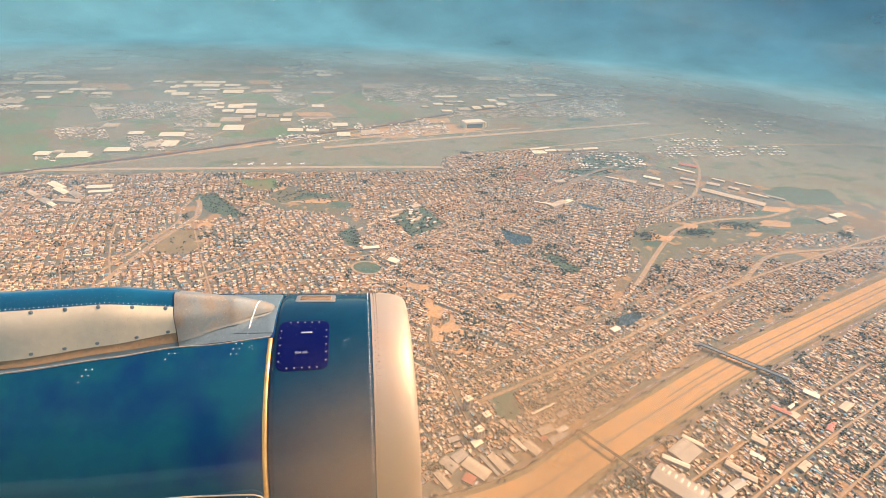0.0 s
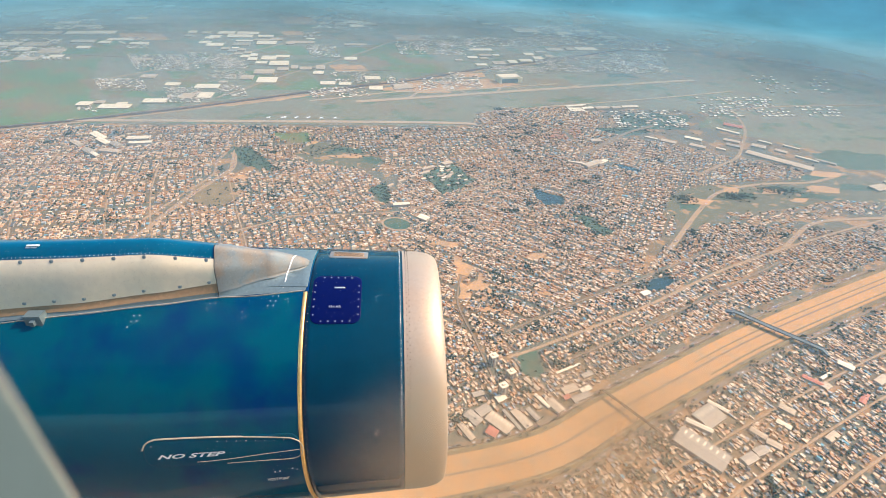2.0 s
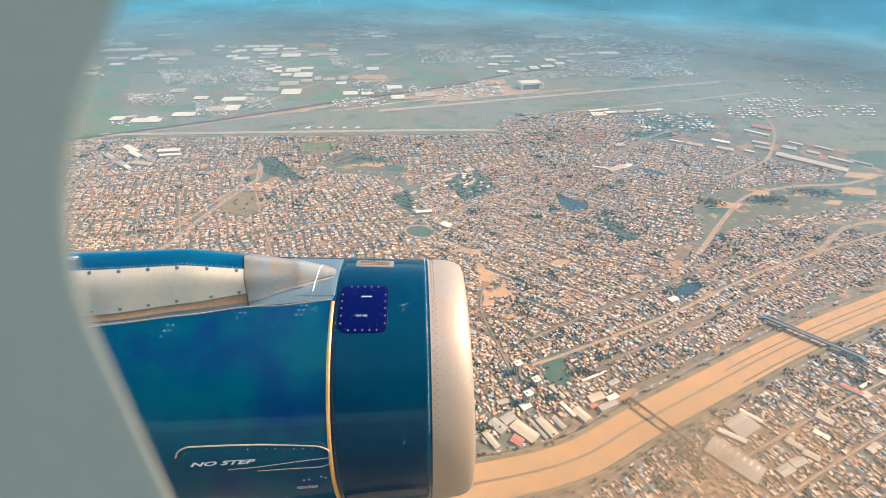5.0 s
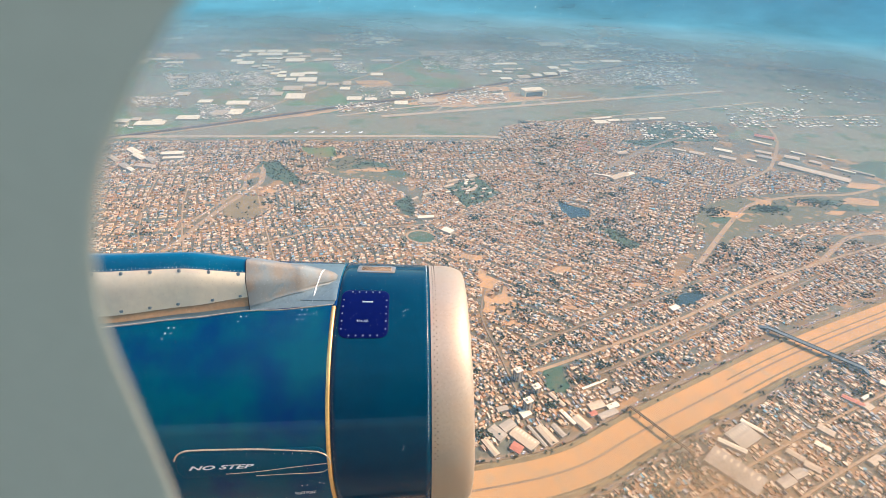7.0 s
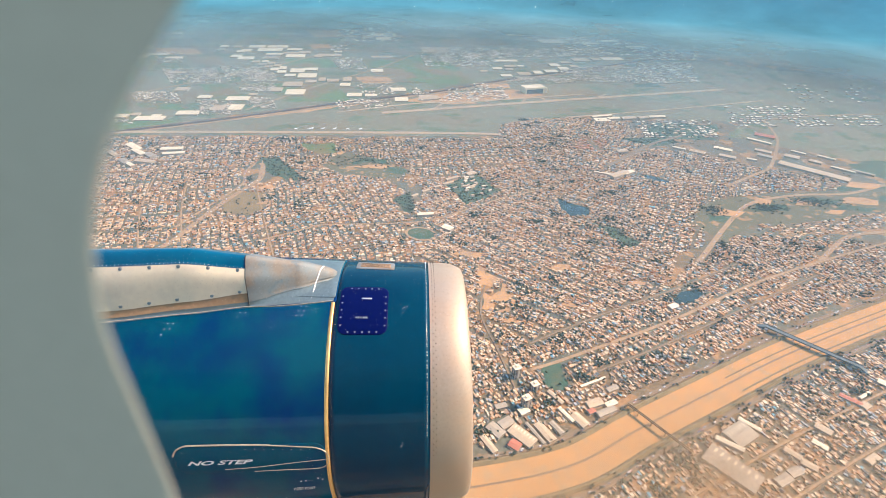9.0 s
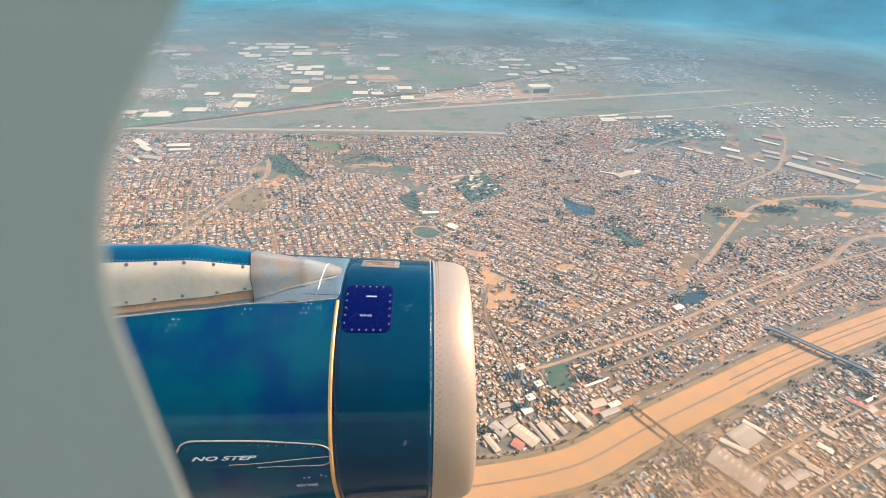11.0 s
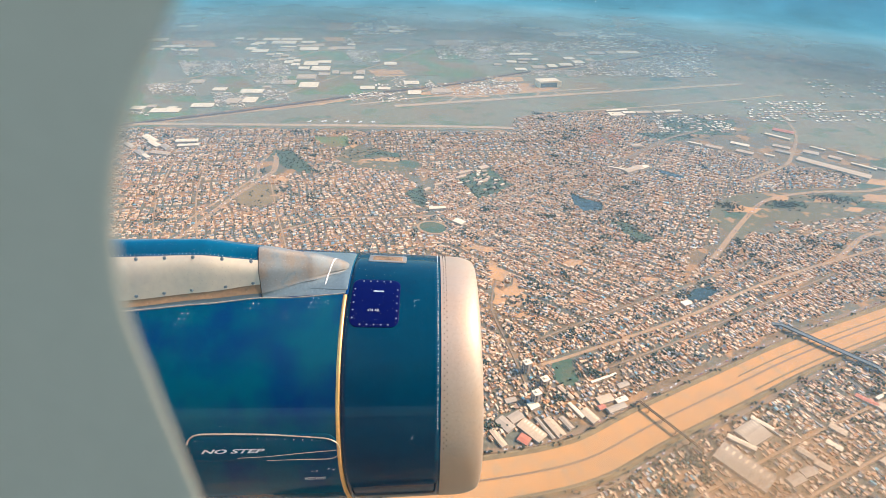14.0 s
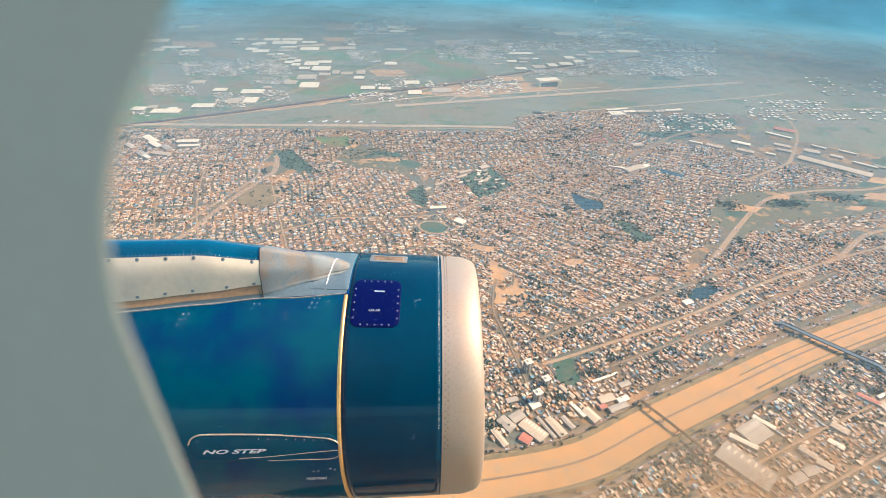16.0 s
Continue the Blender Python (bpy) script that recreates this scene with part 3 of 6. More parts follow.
def section(x):
    for (x0, a), (x1, b) in zip(SECTIONS, SECTIONS[1:]):
        if x <= x1:
            t = (x - x0) / (x1 - x0)
            t = t * t * (3 - 2 * t) * 0.4 + t * 0.6
            return [Vector((p[0] + (q[0] - p[0]) * t, p[1] + (q[1] - p[1]) * t)) for p, q in zip(a, b)]
    return [Vector(p) for p in SECTIONS[-1][1]]


def smooth_row(pts, lo, hi, n):
    """n points along the section between two of its corners."""
    out = []
    for k in range(n):
        s = lo + (hi - lo) * k / (n - 1)
        i = min(int(s), len(pts) - 2)
        t = s - i
        p0, p1, p2, p3 = pts[max(i - 1, 0)], pts[i], pts[i + 1], pts[min(i + 2, len(pts) - 1)]
        out.append(0.5 * (2 * p1 + (p2 - p0) * t + (2 * p0 - 5 * p1 + 4 * p2 - p3) * t * t + (3 * p1 - p0 - 3 * p2 + p3) * t ** 3))
    return out


def pylon_part(name, x0, x1, lo, hi, n, material, label, lift=0.0, cols=28):
    rings = []
    for i in range(cols + 1):
        x = x0 + (x1 - x0) * i / cols
        row = []
        for q in smooth_row(section(x), lo, hi, n):
            o, u = q.x - lift * 0.8, q.y + lift * 0.6
            if hi <= 1:
                k = max(1.0, (radius(x) + 0.004) / math.hypot(o, u))
                o, u = o * k, u * k
            row.append((x, o, u))
        rings.append(row)
    v, f = grid(rings)
    return mesh_object(name, v, f, material, engine, label, True)


pylon_part("pylon_crest", -4.6, -1.605, 4, 9, 26, M_CREST, "blue painted crest of the pylon", 0, 44)
side = pylon_part("pylon_side_panel", -4.6, -1.60, 2, 4, 14, M_CREAM, "cream side panel held by round bolts", 0.004, 44)
pylon_part("pylon_lower_strip", -4.6, -1.60, 1, 2, 5, M_TAN, "tan strip under the side panel", 0.001, 44)
pylon_part("pylon_skirt", -4.6, -0.922, 0, 1, 8, M_GREY, "grey riveted skirt above the cowl", 0.0, 44)
nose = pylon_part("pylon_nose_fairing", -1.60, -0.936, 1, 9, 36, M_SILVER, "worn silver nose fairing of the pylon", 0.004, 44)
wrap_patch("pylon_saddle", -1.42, -0.912, 79.0, 112.0, 0.02, M_GREY, engine, "grey metal saddle under the nose fairing", 0.010)


def pylon_point(x, s, lift):
    q = smooth_row(section(x), s, s + 0.001, 2)[0]
    return Vector((x, q.x - lift * 0.8, q.y + lift * 0.6))


def bolt(x, s, size, material, parent, name="bolt", lift=0.005):
    p, n = pylon_point(x, s, 0.004), Vector((0, -0.86, 0.5))
    tx = Vector((1, 0, 0))
    ty = n.cross(tx)
    bm = bmesh.new()
    rings = [[bm.verts.new(p + (tx * math.cos(k * math.pi / 5) + ty * math.sin(k * math.pi / 5)) * size * w + n * h) for k in range(10)] for w, h in ((1, -0.004), (1, lift * 0.5), (0.6, lift * 0.6), (0.5, lift))]
    for a, b in zip(rings, rings[1:]):
        for k in range(10):
            bm.faces.new((a[k], a[(k + 1) % 10], b[(k + 1) % 10], b[k]))
    bm.faces.new(rings[-1])
    return part(name, bm, material, parent)


for k in range(11):
    bolt(-1.66 - 0.215 * k, 3.84, 0.015, M_GREY, side)
    bolt(-1.66 - 0.215 * k - (0.05 if k > 1 else 0), 2.18, 0.015, M_GREY, side)
bm = bmesh.new()
for k in range(60):
    p = pylon_point(-1.63 - 0.03 * k, 4.1, 0.004)
    bmesh.ops.create_icosphere(bm, subdivisions=1, radius=0.0035, matrix=Matrix.Translation(p))
for k in range(70):
    p = pylon_point(-1.0 - 0.03 * k, 0.16, 0.002)
    bmesh.ops.create_icosphere(bm, subdivisions=1, radius=0.002, matrix=Matrix.Translation(p))
tagged(part("rivet_row", bm, M_MARK, engine, "small pale rivets along the pylon"), kind="stuff")
wrap_line("cowl_edge", [(-0.93, 77.2), (-1.335, 74.2), (-1.63, 73.4), (-2.0, 70.6), (-2.35, 68.6), (-2.7, 66.9), (-3.2, 64.5)], 0.007, M_LINE, engine, "bright upper edge of the cowl", 0.008)
# pale weld bead across the nose, joint lines, and the hinge bracket aft
rings = [[tuple(pylon_point(-1.112 + 0.013 * s + dx, s, l)) for dx, l in ((-0.006, 0.004), (-0.003, 0.009), (0.003, 0.009), (0.006, 0.004))] for s in [0.05 + 0.25 * i for i in range(25)]]
v, f = grid(rings)
mesh_object("nose_band", v, f, M_MARK, engine, "pale band across the nose fairing", True)
rings = [[tuple(pylon_point(-1.42 + 0.485 * i / 30, 1.06 + d, l)) for d, l in ((-0.05, 0.002), (-0.02, 0.008), (0.02, 0.008), (0.05, 0.005))] for i in range(31)]
v, f = grid(rings)
mesh_object("nose_edge", v, f, M_GREY, engine, "pale sealed lower edge of the nose fairing", True)
rings = [[tuple(pylon_point(-1.603 + dx, s, l)) for dx, l in ((-0.004, 0.001), (-0.002, 0.006), (0.002, 0.006), (0.004, 0.001))] for s in [0.2 + 0.2 * i for i in range(40)]]
v, f = grid(rings)
mesh_object("panel_joint", v, f, M_DARK, engine, "dark joint between panel and nose", True)
bm = boxes((-2.98, -2.86, -0.53, -0.45, 1.03, 1.13), (-2.93, -2.90, -0.56, -0.52, 1.06, 1.10))
bracket = part("hinge_bracket", bm, M_GREY, engine, "grey hinge bracket under the panel")
bolt(-2.90, 0.9, 0.02, M_STEEL, bracket, "hinge_bolt", 0.03)
bm = bmesh.new()
for k in range(3):
    box(bm, -2.93 + 0.012 * k, -2.86 + 0.02 * k, -0.285, -0.27, 1.575 + 0.016 * k, 1.582 + 0.016 * k)
part("text_bar", bm, M_MARK, engine, "unreadable white marking")

# ---- fuselage outside and the cabin ----
FUSE_R, FUSE_C = 1.98, Vector((0, -1.78, H - 0.45))
ROT = Matrix.Rotation(YAW, 4, "Z")
fuselage = empty("fuselage", Matrix.Translation((0, 0, H)) @ ROT, label="dark painted airliner fuselage with a row of windows", category="fuselage")
NX, NA = 120, 90
verts, faces = [], []
for i in range(NX + 1):
    x = -8 + 16 * i / NX
    for j in range(NA):
        a = 2 * math.pi * j / NA
        verts.append((x, -1.78 + FUSE_R * math.cos(a), -0.45 + FUSE_R * math.sin(a)))
for i in range(NX):
    x = -8 + 16 * (i + 0.5) / NX
    for j in range(NA):
        a = 2 * math.pi * (j + 0.5) / NA
        y, z = -1.78 + FUSE_R * math.cos(a), -0.45 + FUSE_R * math.sin(a)
        if y > -0.6 and -0.45 < x < 0.75 and -0.75 < z < 0.24:
            continue
        if y < -3.0 and -0.55 < z < 0.1 and -2.2 < x < 2.2 and i % 4 != 0:
            continue
        k = (j + 1) % NA
        faces.append((i * NA + j, i * NA + k, (i + 1) * NA + k, (i + 1) * NA + j))
mesh_object("fuselage_skin", verts, faces, M_SKIN, fuselage, "dark painted aluminium skin", True)
for k in range(-13, 14):
    if k == 0 or k == 1 or k == -1:
        continue
    bm = bmesh.new()
    loop = []
    for i in range(24):
        t = 2 * math.pi * i / 24
        cx, cz = math.copysign(abs(math.cos(t)) ** 0.6, math.cos(t)) * 0.12, math.copysign(abs(math.sin(t)) ** 0.6, math.sin(t)) * 0.17
        loop.append((0.1 + 0.533 * k + cx, cz - 0.16))
    ring = [bm.verts.new((x, -1.78 + math.sqrt(FUSE_R ** 2 - (z + 0.45) ** 2) + 0.006, z)) for x, z in loop]
    rim = [bm.verts.new((x, -1.78 + math.sqrt(FUSE_R ** 2 - (z + 0.45) ** 2) - 0.01, z)) for x, z in loop]
    bm.faces.new(ring[::-1])
    for i in range(24):
        bm.faces.new((ring[i], ring[(i + 1) % 24], rim[(i + 1) % 24], rim[i]))
    part("cabin_window", bm, M_WINDOW, fuselage)

# inner wall with the rounded opening that the camera looks through; x along the flight, y outboard
INNER = Matrix.Translation((0, 0, H)) @ ROT
OPEN = dict(x0=-0.0705, x1=0.30, z0=-0.37, z1=0.0152, r=0.095, y=0.09)


def opening(grow, n=24):
    x0, x1, z0, z1, r = OPEN["x0"] - grow, OPEN["x1"] + grow, OPEN["z0"] - grow, OPEN["z1"] + grow, OPEN["r"] + grow
    loop = []
    for cx, cz, s in ((x1 - r, z1 - r, 0), (x0 + r, z1 - r, 90), (x0 + r, z0 + r, 180), (x1 - r, z0 + r, 270)):
        for k in range(n):
            t = radians(s + 90 * k / (n - 1))
            loop.append((cx + r * math.cos(t), cz + r * math.sin(t)))
    return loop


def hull(z, inset=0.05):
    return -1.78 + math.sqrt((FUSE_R - inset) ** 2 - (z + 0.45) ** 2)


def rings_at(rows):
    """Loops round the opening; the wide ones end at the cabin and lean inwards with the hull."""
    out = []
    for gr, y in rows:
        loop = []
        for x, z in opening(gr):
            x, z = max(-2.54, min(2.54, x)), max(-1.19, min(0.94, z))
            loop.append((x, min(y, hull(z)), z))
        out.append(loop)
    return out


wall = empty("wall_window_side", INNER, label="grey plastic cabin side wall with a rounded window opening", category="wall", kind="structure")
Y = OPEN["y"]
v, f = grid(rings_at([(3.0, Y), (1.6, Y), (1.1, Y), (0.8, Y), (0.55, Y), (0.30, Y), (0.10, Y), (0.05, Y), (0.02, Y), (0.004, Y), (0.0012, Y), (0.0003, Y + 0.0002), (0.0, Y + 0.0006)]), closed=True)
mesh_object("wall_panel", v, f, M_CABIN, wall, "smooth grey plastic side panel", True)
v, f = grid(rings_at([(0.0, Y + 0.0006), (0.0004, Y + 0.0013), (0.0022, Y + 0.0030), (0.006, Y + 0.0045), (0.05, Y + 0.0075)]), closed=True)
mesh_object("window_rim", v, f, M_RIM, wall, "tan rounded rim of the opening", True)
window = empty("window_1", INNER, label="scuffed clear acrylic cabin window pane", category="window", kind="structure")
bm = bmesh.new()
box(bm, -0.42, 0.72, Y + 0.028, Y + 0.031, -0.72, 0.21)
pane = part("pane", bm, M_PANE, window, "scuffed clear acrylic pane")
pane.visible_shadow = False


def plain(name, bm, material, label, category="wall"):
    me = bpy.data.meshes.new(name)
    bm.to_mesh(me)
    bm.free()
    me.materials.append(material)
    ob = new(name, me)
    ob.matrix_world = INNER
    return tagged(ob, label, category, kind="structure")


plain("floor", boxes((-2.54, 2.54, -3.55, 0.0, -1.24, -1.20)), M_FLOORCAB, "dark carpeted cabin floor", "floor")
plain("ceiling", boxes((-2.54, 2.54, -3.08, -0.46, 0.95, 0.99)), M_CABIN, "pale plastic cabin ceiling", "ceiling")
for name, x in (("wall_front", 2.55), ("wall_rear", -2.55)):
    bm = bmesh.new()
    ends = []
    for dx in (-0.02, 0.02):
        ends.append([bm.verts.new((x + dx, -1.78 + 1.92 * math.cos(t * math.pi / 24), -0.45 + 1.92 * math.sin(t * math.pi / 24))) for t in range(48)])
    bm.faces.new(ends[0][::-1]), bm.faces.new(ends[1])
    for k in range(48):
        bm.faces.new((ends[0][k], ends[0][(k + 1) % 48], ends[1][(k + 1) % 48], ends[1][k]))
    plain(name, bm, M_CABIN, "pale round cabin partition")
bm = bmesh.new()
cols = [-2.53 + 5.06 * i / 38 for i in range(39)]
zs = [-1.19 + 2.13 * j / 24 for j in range(25)]
far_v = [[bm.verts.new((x, -3.56 - hull(z, 0.06), z)) for z in zs] for x in cols]
for i in range(38):
    for j in range(24):
        if -0.52 < (zs[j] + zs[j + 1]) / 2 < 0.06 and i % 4 != 0:
            continue
        bm.faces.new((far_v[i][j], far_v[i][j + 1], far_v[i + 1][j + 1], far_v[i + 1][j]))
plain("wall_far_side", bm, M_CABIN, "curved cabin side wall with window openings")
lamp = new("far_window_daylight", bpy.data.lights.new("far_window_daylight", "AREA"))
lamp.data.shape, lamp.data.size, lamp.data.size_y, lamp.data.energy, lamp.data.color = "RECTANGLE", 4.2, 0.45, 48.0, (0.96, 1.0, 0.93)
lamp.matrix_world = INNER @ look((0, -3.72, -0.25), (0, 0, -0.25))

# ---- the land below ----
rng = np.random.default_rng(7)


def ground_z(x, y):
    """Level basin that climbs to hazy ranges far away."""
    r = math.hypot(x, y)
    if r < 3900:
        return 0.0
    s = (r - 3900) / 1000
    hill = noise.fractal(Vector((x * 0.0016, y * 0.0016, 0.3)), 1.0, 2.0, 5)
    return 560 * min(s, 1.1) ** 1.6 + 90 * min(s, 1.0) * hill


radii = [0, 150, 300, 450, 600, 800, 1000, 1250, 1500, 1800, 2100, 2400, 2700, 3000, 3300, 3600, 3900] + [3900 + 50 * k for k in range(1, 23)]
rings = []
for r in radii[1:]:
    rings.append([(r * math.cos(2 * math.pi * k / 240), r * math.sin(2 * math.pi * k / 240), ground_z(r * math.cos(2 * math.pi * k / 240), r * math.sin(2 * math.pi * k / 240))) for k in range(240)])
v, f = grid(rings, closed=True)
v.append((0, 0, 0))
f += [(len(v) - 1, k, (k + 1) % 240) for k in range(240)]
ground = tagged(mesh_object("ground", v, f, M_GROUND, None, "", True), "dry brown and green earth reaching to far hills", "ground", kind="structure")
ground.data.materials.append(M_HILL)
ground.data.polygons.foreach_set("material_index", [1 if p.center.xy.length > 3500 else 0 for p in ground.data.polygons])


def wobble(pts, step=25.0, amount=0.12, seed=0.0):
    """Outline through corner points, cut fine and roughened."""
    out = []
    n = len(pts)
    for i in range(n):
        a, b = Vector(pts[i]), Vector(pts[(i + 1) % n])
        k = max(1, int((b - a).length / step))
        for j in range(k):
            p = a.lerp(b, j / k)
            w = noise.noise_vector(Vector((p.x * 0.02, p.y * 0.02, seed))) * step * amount * 6
            out.append((p.x + w.x, p.y + w.y))
    return out


def patch(name, pts, material, label, z=0.3, category="ground", rough=0.12, step=25.0):
    bm = bmesh.new()
    loop = wobble(pts, step, rough, len(name))
    bm.faces.new([bm.verts.new((x, y, z + ground_z(x, y))) for x, y in loop])
    bmesh.ops.triangulate(bm, faces=bm.faces[:])
    me = bpy.data.meshes.new(name)
    bm.normal_update()
    if sum(q.normal.z for q in bm.faces) < 0:
        bmesh.ops.reverse_faces(bm, faces=bm.faces[:])
    bm.to_mesh(me)
    bm.free()
    me.materials.append(material)
    return tagged(new(name, me), label, category, kind="structure")


def spline(pts, n=10):
    cs = [Vector(p) for p in pts]
    out = []
    for i in range(len(cs) - 1):
        p0, p1, p2, p3 = cs[max(i - 1, 0)], cs[i], cs[i + 1], cs[min(i + 2, len(cs) - 1)]
        for k in range(n):
            t = k / n
            out.append(0.5 * (2 * p1 + (p2 - p0) * t + (2 * p0 - 5 * p1 + 4 * p2 - p3) * t * t + (3 * p1 - p0 - 3 * p2 + p3) * t ** 3))
    return out + [cs[-1]]


def ribbon(pts, rows):
    """Cross section rows of (offset to the left, height) swept along a line."""
    rings = []
    for i, p in enumerate(pts):
        d = (pts[min(i + 1, len(pts) - 1)] - pts[max(i - 1, 0)]).normalized()
        n = Vector((-d.y, d.x))
        rings.append([(p.x + n.x * o, p.y + n.y * o, h + ground_z(p.x, p.y)) for o, h in rows])
    return grid(rings, flip=True)


ROADS = []


def road(name, pts, width, material, label, z=0.6, clear=2.0, kerb=0.15):
    line = spline(pts)
    z += 0.02 * len(ROADS)
    v, f = ribbon(line, [(-width / 2 - 0.3, 0), (-width / 2, z), (width / 2, z), (width / 2 + 0.3, 0)])
    ROADS.append((np.array([(p.x, p.y) for p in line]), width / 2 + clear))
    return tagged(mesh_object(name, v, f, material), label, "road", kind="structure")


# river channel: sandy concrete bed between sloping banks, a darker low channel along it
CHANNEL = spline([(-160, 372), (-60, 372), (72, 394), (188, 428), (293, 489), (442, 571), (607, 660), (856, 777), (1250, 955)], 12)
v, f = ribbon(CHANNEL, [(-27, 0.5), (-3, 0.4), (3, 0.4), (27, 0.5)])
bed = tagged(mesh_object("river_bed", v, f, M_CONC), "sandy concrete bed of a dry river channel", "river bed", kind="structure")
v, f = ribbon(CHANNEL, [(-1.6, 0.75), (-0.8, 0.7), (0.8, 0.7), (1.6, 0.75)])
mesh_object("low_channel", v, f, M_FLOW, bed, "dark damp strip along the bed")
for name, rows in (("bank_north", [(27, 0.5), (31, 3.6), (33, 3.7), (36, 0.3)]), ("bank_south", [(-36, 0.3), (-33, 3.7), (-31, 3.6), (-27, 0.5)])):
    v, f = ribbon(CHANNEL, rows)
    tagged(mesh_object(name, v, f, M_BANK), "weedy sloping embankment of the channel", "embankment", kind="structure")
ROADS.append((np.array([(p.x, p.y) for p in CHANNEL]), 37.0))


def beside(offset, a=0, b=None):
    out = []
    for i, p in enumerate(CHANNEL):
        d = (CHANNEL[min(i + 1, len(CHANNEL) - 1)] - CHANNEL[max(i - 1, 0)]).normalized()
        out.append((p.x - d.y * offset, p.y + d.x * offset))
    return out[a:b:4]


road("road_riverside", beside(40.2), 6.6, M_ROAD, "busy worn riverside asphalt road")
road("road_riverside", beside(-42), 6.6, M_ROAD, "worn riverside asphalt road with trees")
for name, rows in (("weed_strip", [(9.2, 0.62), (10, 0.95), (10.8, 0.95), (11.6, 0.62)]), ("weed_strip", [(-21.5, 0.62), (-20.5, 1.0), (-19.5, 1.0), (-18.6, 0.62)])):
    v, f = ribbon(CHANNEL[62:], rows)
    mesh_object(name, v, f, M_BANK, bed, "weeds along the bed")

# streets that stand out
road("road_avenue", [(150, 598), (217, 629), (428, 736), (682, 884), (1058, 1055), (1500, 1230)], 6, M_PALEROAD, "dusty grey city avenue", clear=1)
road("road_hill", [(-545, 1400), (-530, 1375), (-512, 1300), (-523, 1252), (-560, 1130), (-580, 1040), (-604, 932), (-680, 840)], 13, M_PALEROAD, "pale dusty road round a hill")
road("road_hill", [(-560, 1400), (-566, 1330), (-548, 1250), (-585, 1120), (-618, 1010)], 7, M_PALEROAD, "pale dusty road round a hill")
road("road_diagonal", [(-420, 960), (-320, 1024), (-285, 1045), (-60, 1076), (60, 1150), (158, 1224), (300, 1300)], 5, M_PALEROAD, "pale diagonal city road", clear=1)
road("road_north", [(497, 1468), (600, 1575), (708, 1683), (860, 1790)], 14, M_ROAD, "wide grey city road")
road("road_east", [(816, 1355), (905, 1420), (1002, 1493), (1080, 1600), (1190, 1790), (1250, 2000)], 10, M_PALEROAD, "grey road past factories")
road("road_valley", [(560, 940), (599, 987), (690, 1100), (801, 1224), (893, 1276), (1010, 1310), (1147, 1329), (1300, 1400)], 11, M_PALEROAD, "pale dirt road through a valley")
road("road_valley", [(840, 960), (887, 1003), (980, 1077), (1093, 1107), (1300, 1130), (1600, 1160)], 11, M_PALEROAD, "pale dirt road through a valley")
road("road_lane", [(156, 660), (300, 745), (480, 840), (640, 935)], 3.4, M_ROAD, "narrow dusty city street")
road("road_lane", [(260, 600), (420, 685), (600, 790), (800, 905)], 3.4, M_ROAD, "narrow dusty city street")
road("road_lane", [(120, 560), (100, 640), (75, 740), (90, 840)], 3.4, M_ROAD, "narrow dusty city street")
for k in (0, 2, 3, 5):
    x0 = -960 + 95 * k
    road("road_lane", [(x0 + 150, 850), (x0 + 40, 1050 + 10 * k), (x0 - 20, 1250), (x0 - 60, 1420)], 3.2, M_PALEROAD, "straight dusty street between houses", clear=0.5)
for k in range(3):
    road("road_lane", [(300 + 42 * k, 372 - 46 * k), (470 + 42 * k, 462 - 46 * k), (640 + 42 * k, 545 - 46 * k), (900 + 42 * k, 665 - 46 * k)], 3.4, M_PALEROAD, "dusty back street", clear=0.5)
road("border_road", [(-1500, 1420), (-1089, 1622), (-747, 1819), (-389, 2053), (-17, 2270), (283, 2508), (959, 2959), (1400, 3260)], 13, M_DARKROAD, "dark dual border road with a fence", z=1.0)
road("border_road", [(-1500, 1396), (-1080, 1600), (-740, 1794), (-380, 2026), (-10, 2240), (290, 2476), (966, 2926)], 11, M_PALEROAD, "pale patrol road along the border")

road("plain_road", [(-2300, 2950), (-1200, 3020), (-300, 3060), (500, 3120), (1300, 3100)], 12, M_PALEROAD, "pale straight road across the plain")
road("plain_road", [(-1250, 2080), (-1000, 2420), (-820, 2700), (-700, 2950)], 10, M_PALEROAD, "pale straight road across the plain")
road("plain_road", [(-760, 1900), (-560, 2300), (-350, 2650), (-200, 3000)], 10, M_PALEROAD, "pale straight road across the plain")
road("plain_road", [(-2000, 2420), (-1500, 2440), (-1000, 2430), (-560, 2380), (-100, 2400)], 9, M_ROAD, "grey straight road across the plain")
road("plain_road", [(1250, 2000), (1500, 2080), (1900, 2150), (2500, 2180)], 12, M_PALEROAD, "pale straight road across the plain")
# fields, airport and bare ground
patch("north_plain", [(-1500, 1440), (-1089, 1640), (-389, 2070), (283, 2525), (959, 2975), (1300, 3150), (900, 3480), (0, 3590), (-1200, 3400), (-2200, 2800), (-2600, 2000)], M_PLAIN, "olive and brown plain beyond the border", 0.12, "grass")
patch("east_plain", [(1150, 1960), (1000, 1780), (1250, 1640), (1700, 1400), (2600, 1500), (2900, 2000), (2100, 2800), (1300, 3140), (980, 2940), (820, 2760), (1250, 2500), (1500, 2150)], M_PLAIN, "olive and brown plain", 0.10, "grass")
patch("airfield_grass", [(-1130, 1585), (-540, 1640), (170, 1700), (205, 1850), (520, 1975), (1150, 1960), (1500, 2150), (1250, 2500), (820, 2760), (300, 2480), (-20, 2230), (-400, 2010), (-760, 1775)], M_PLAIN, "olive and brown airfield grass", 0.25, "grass")
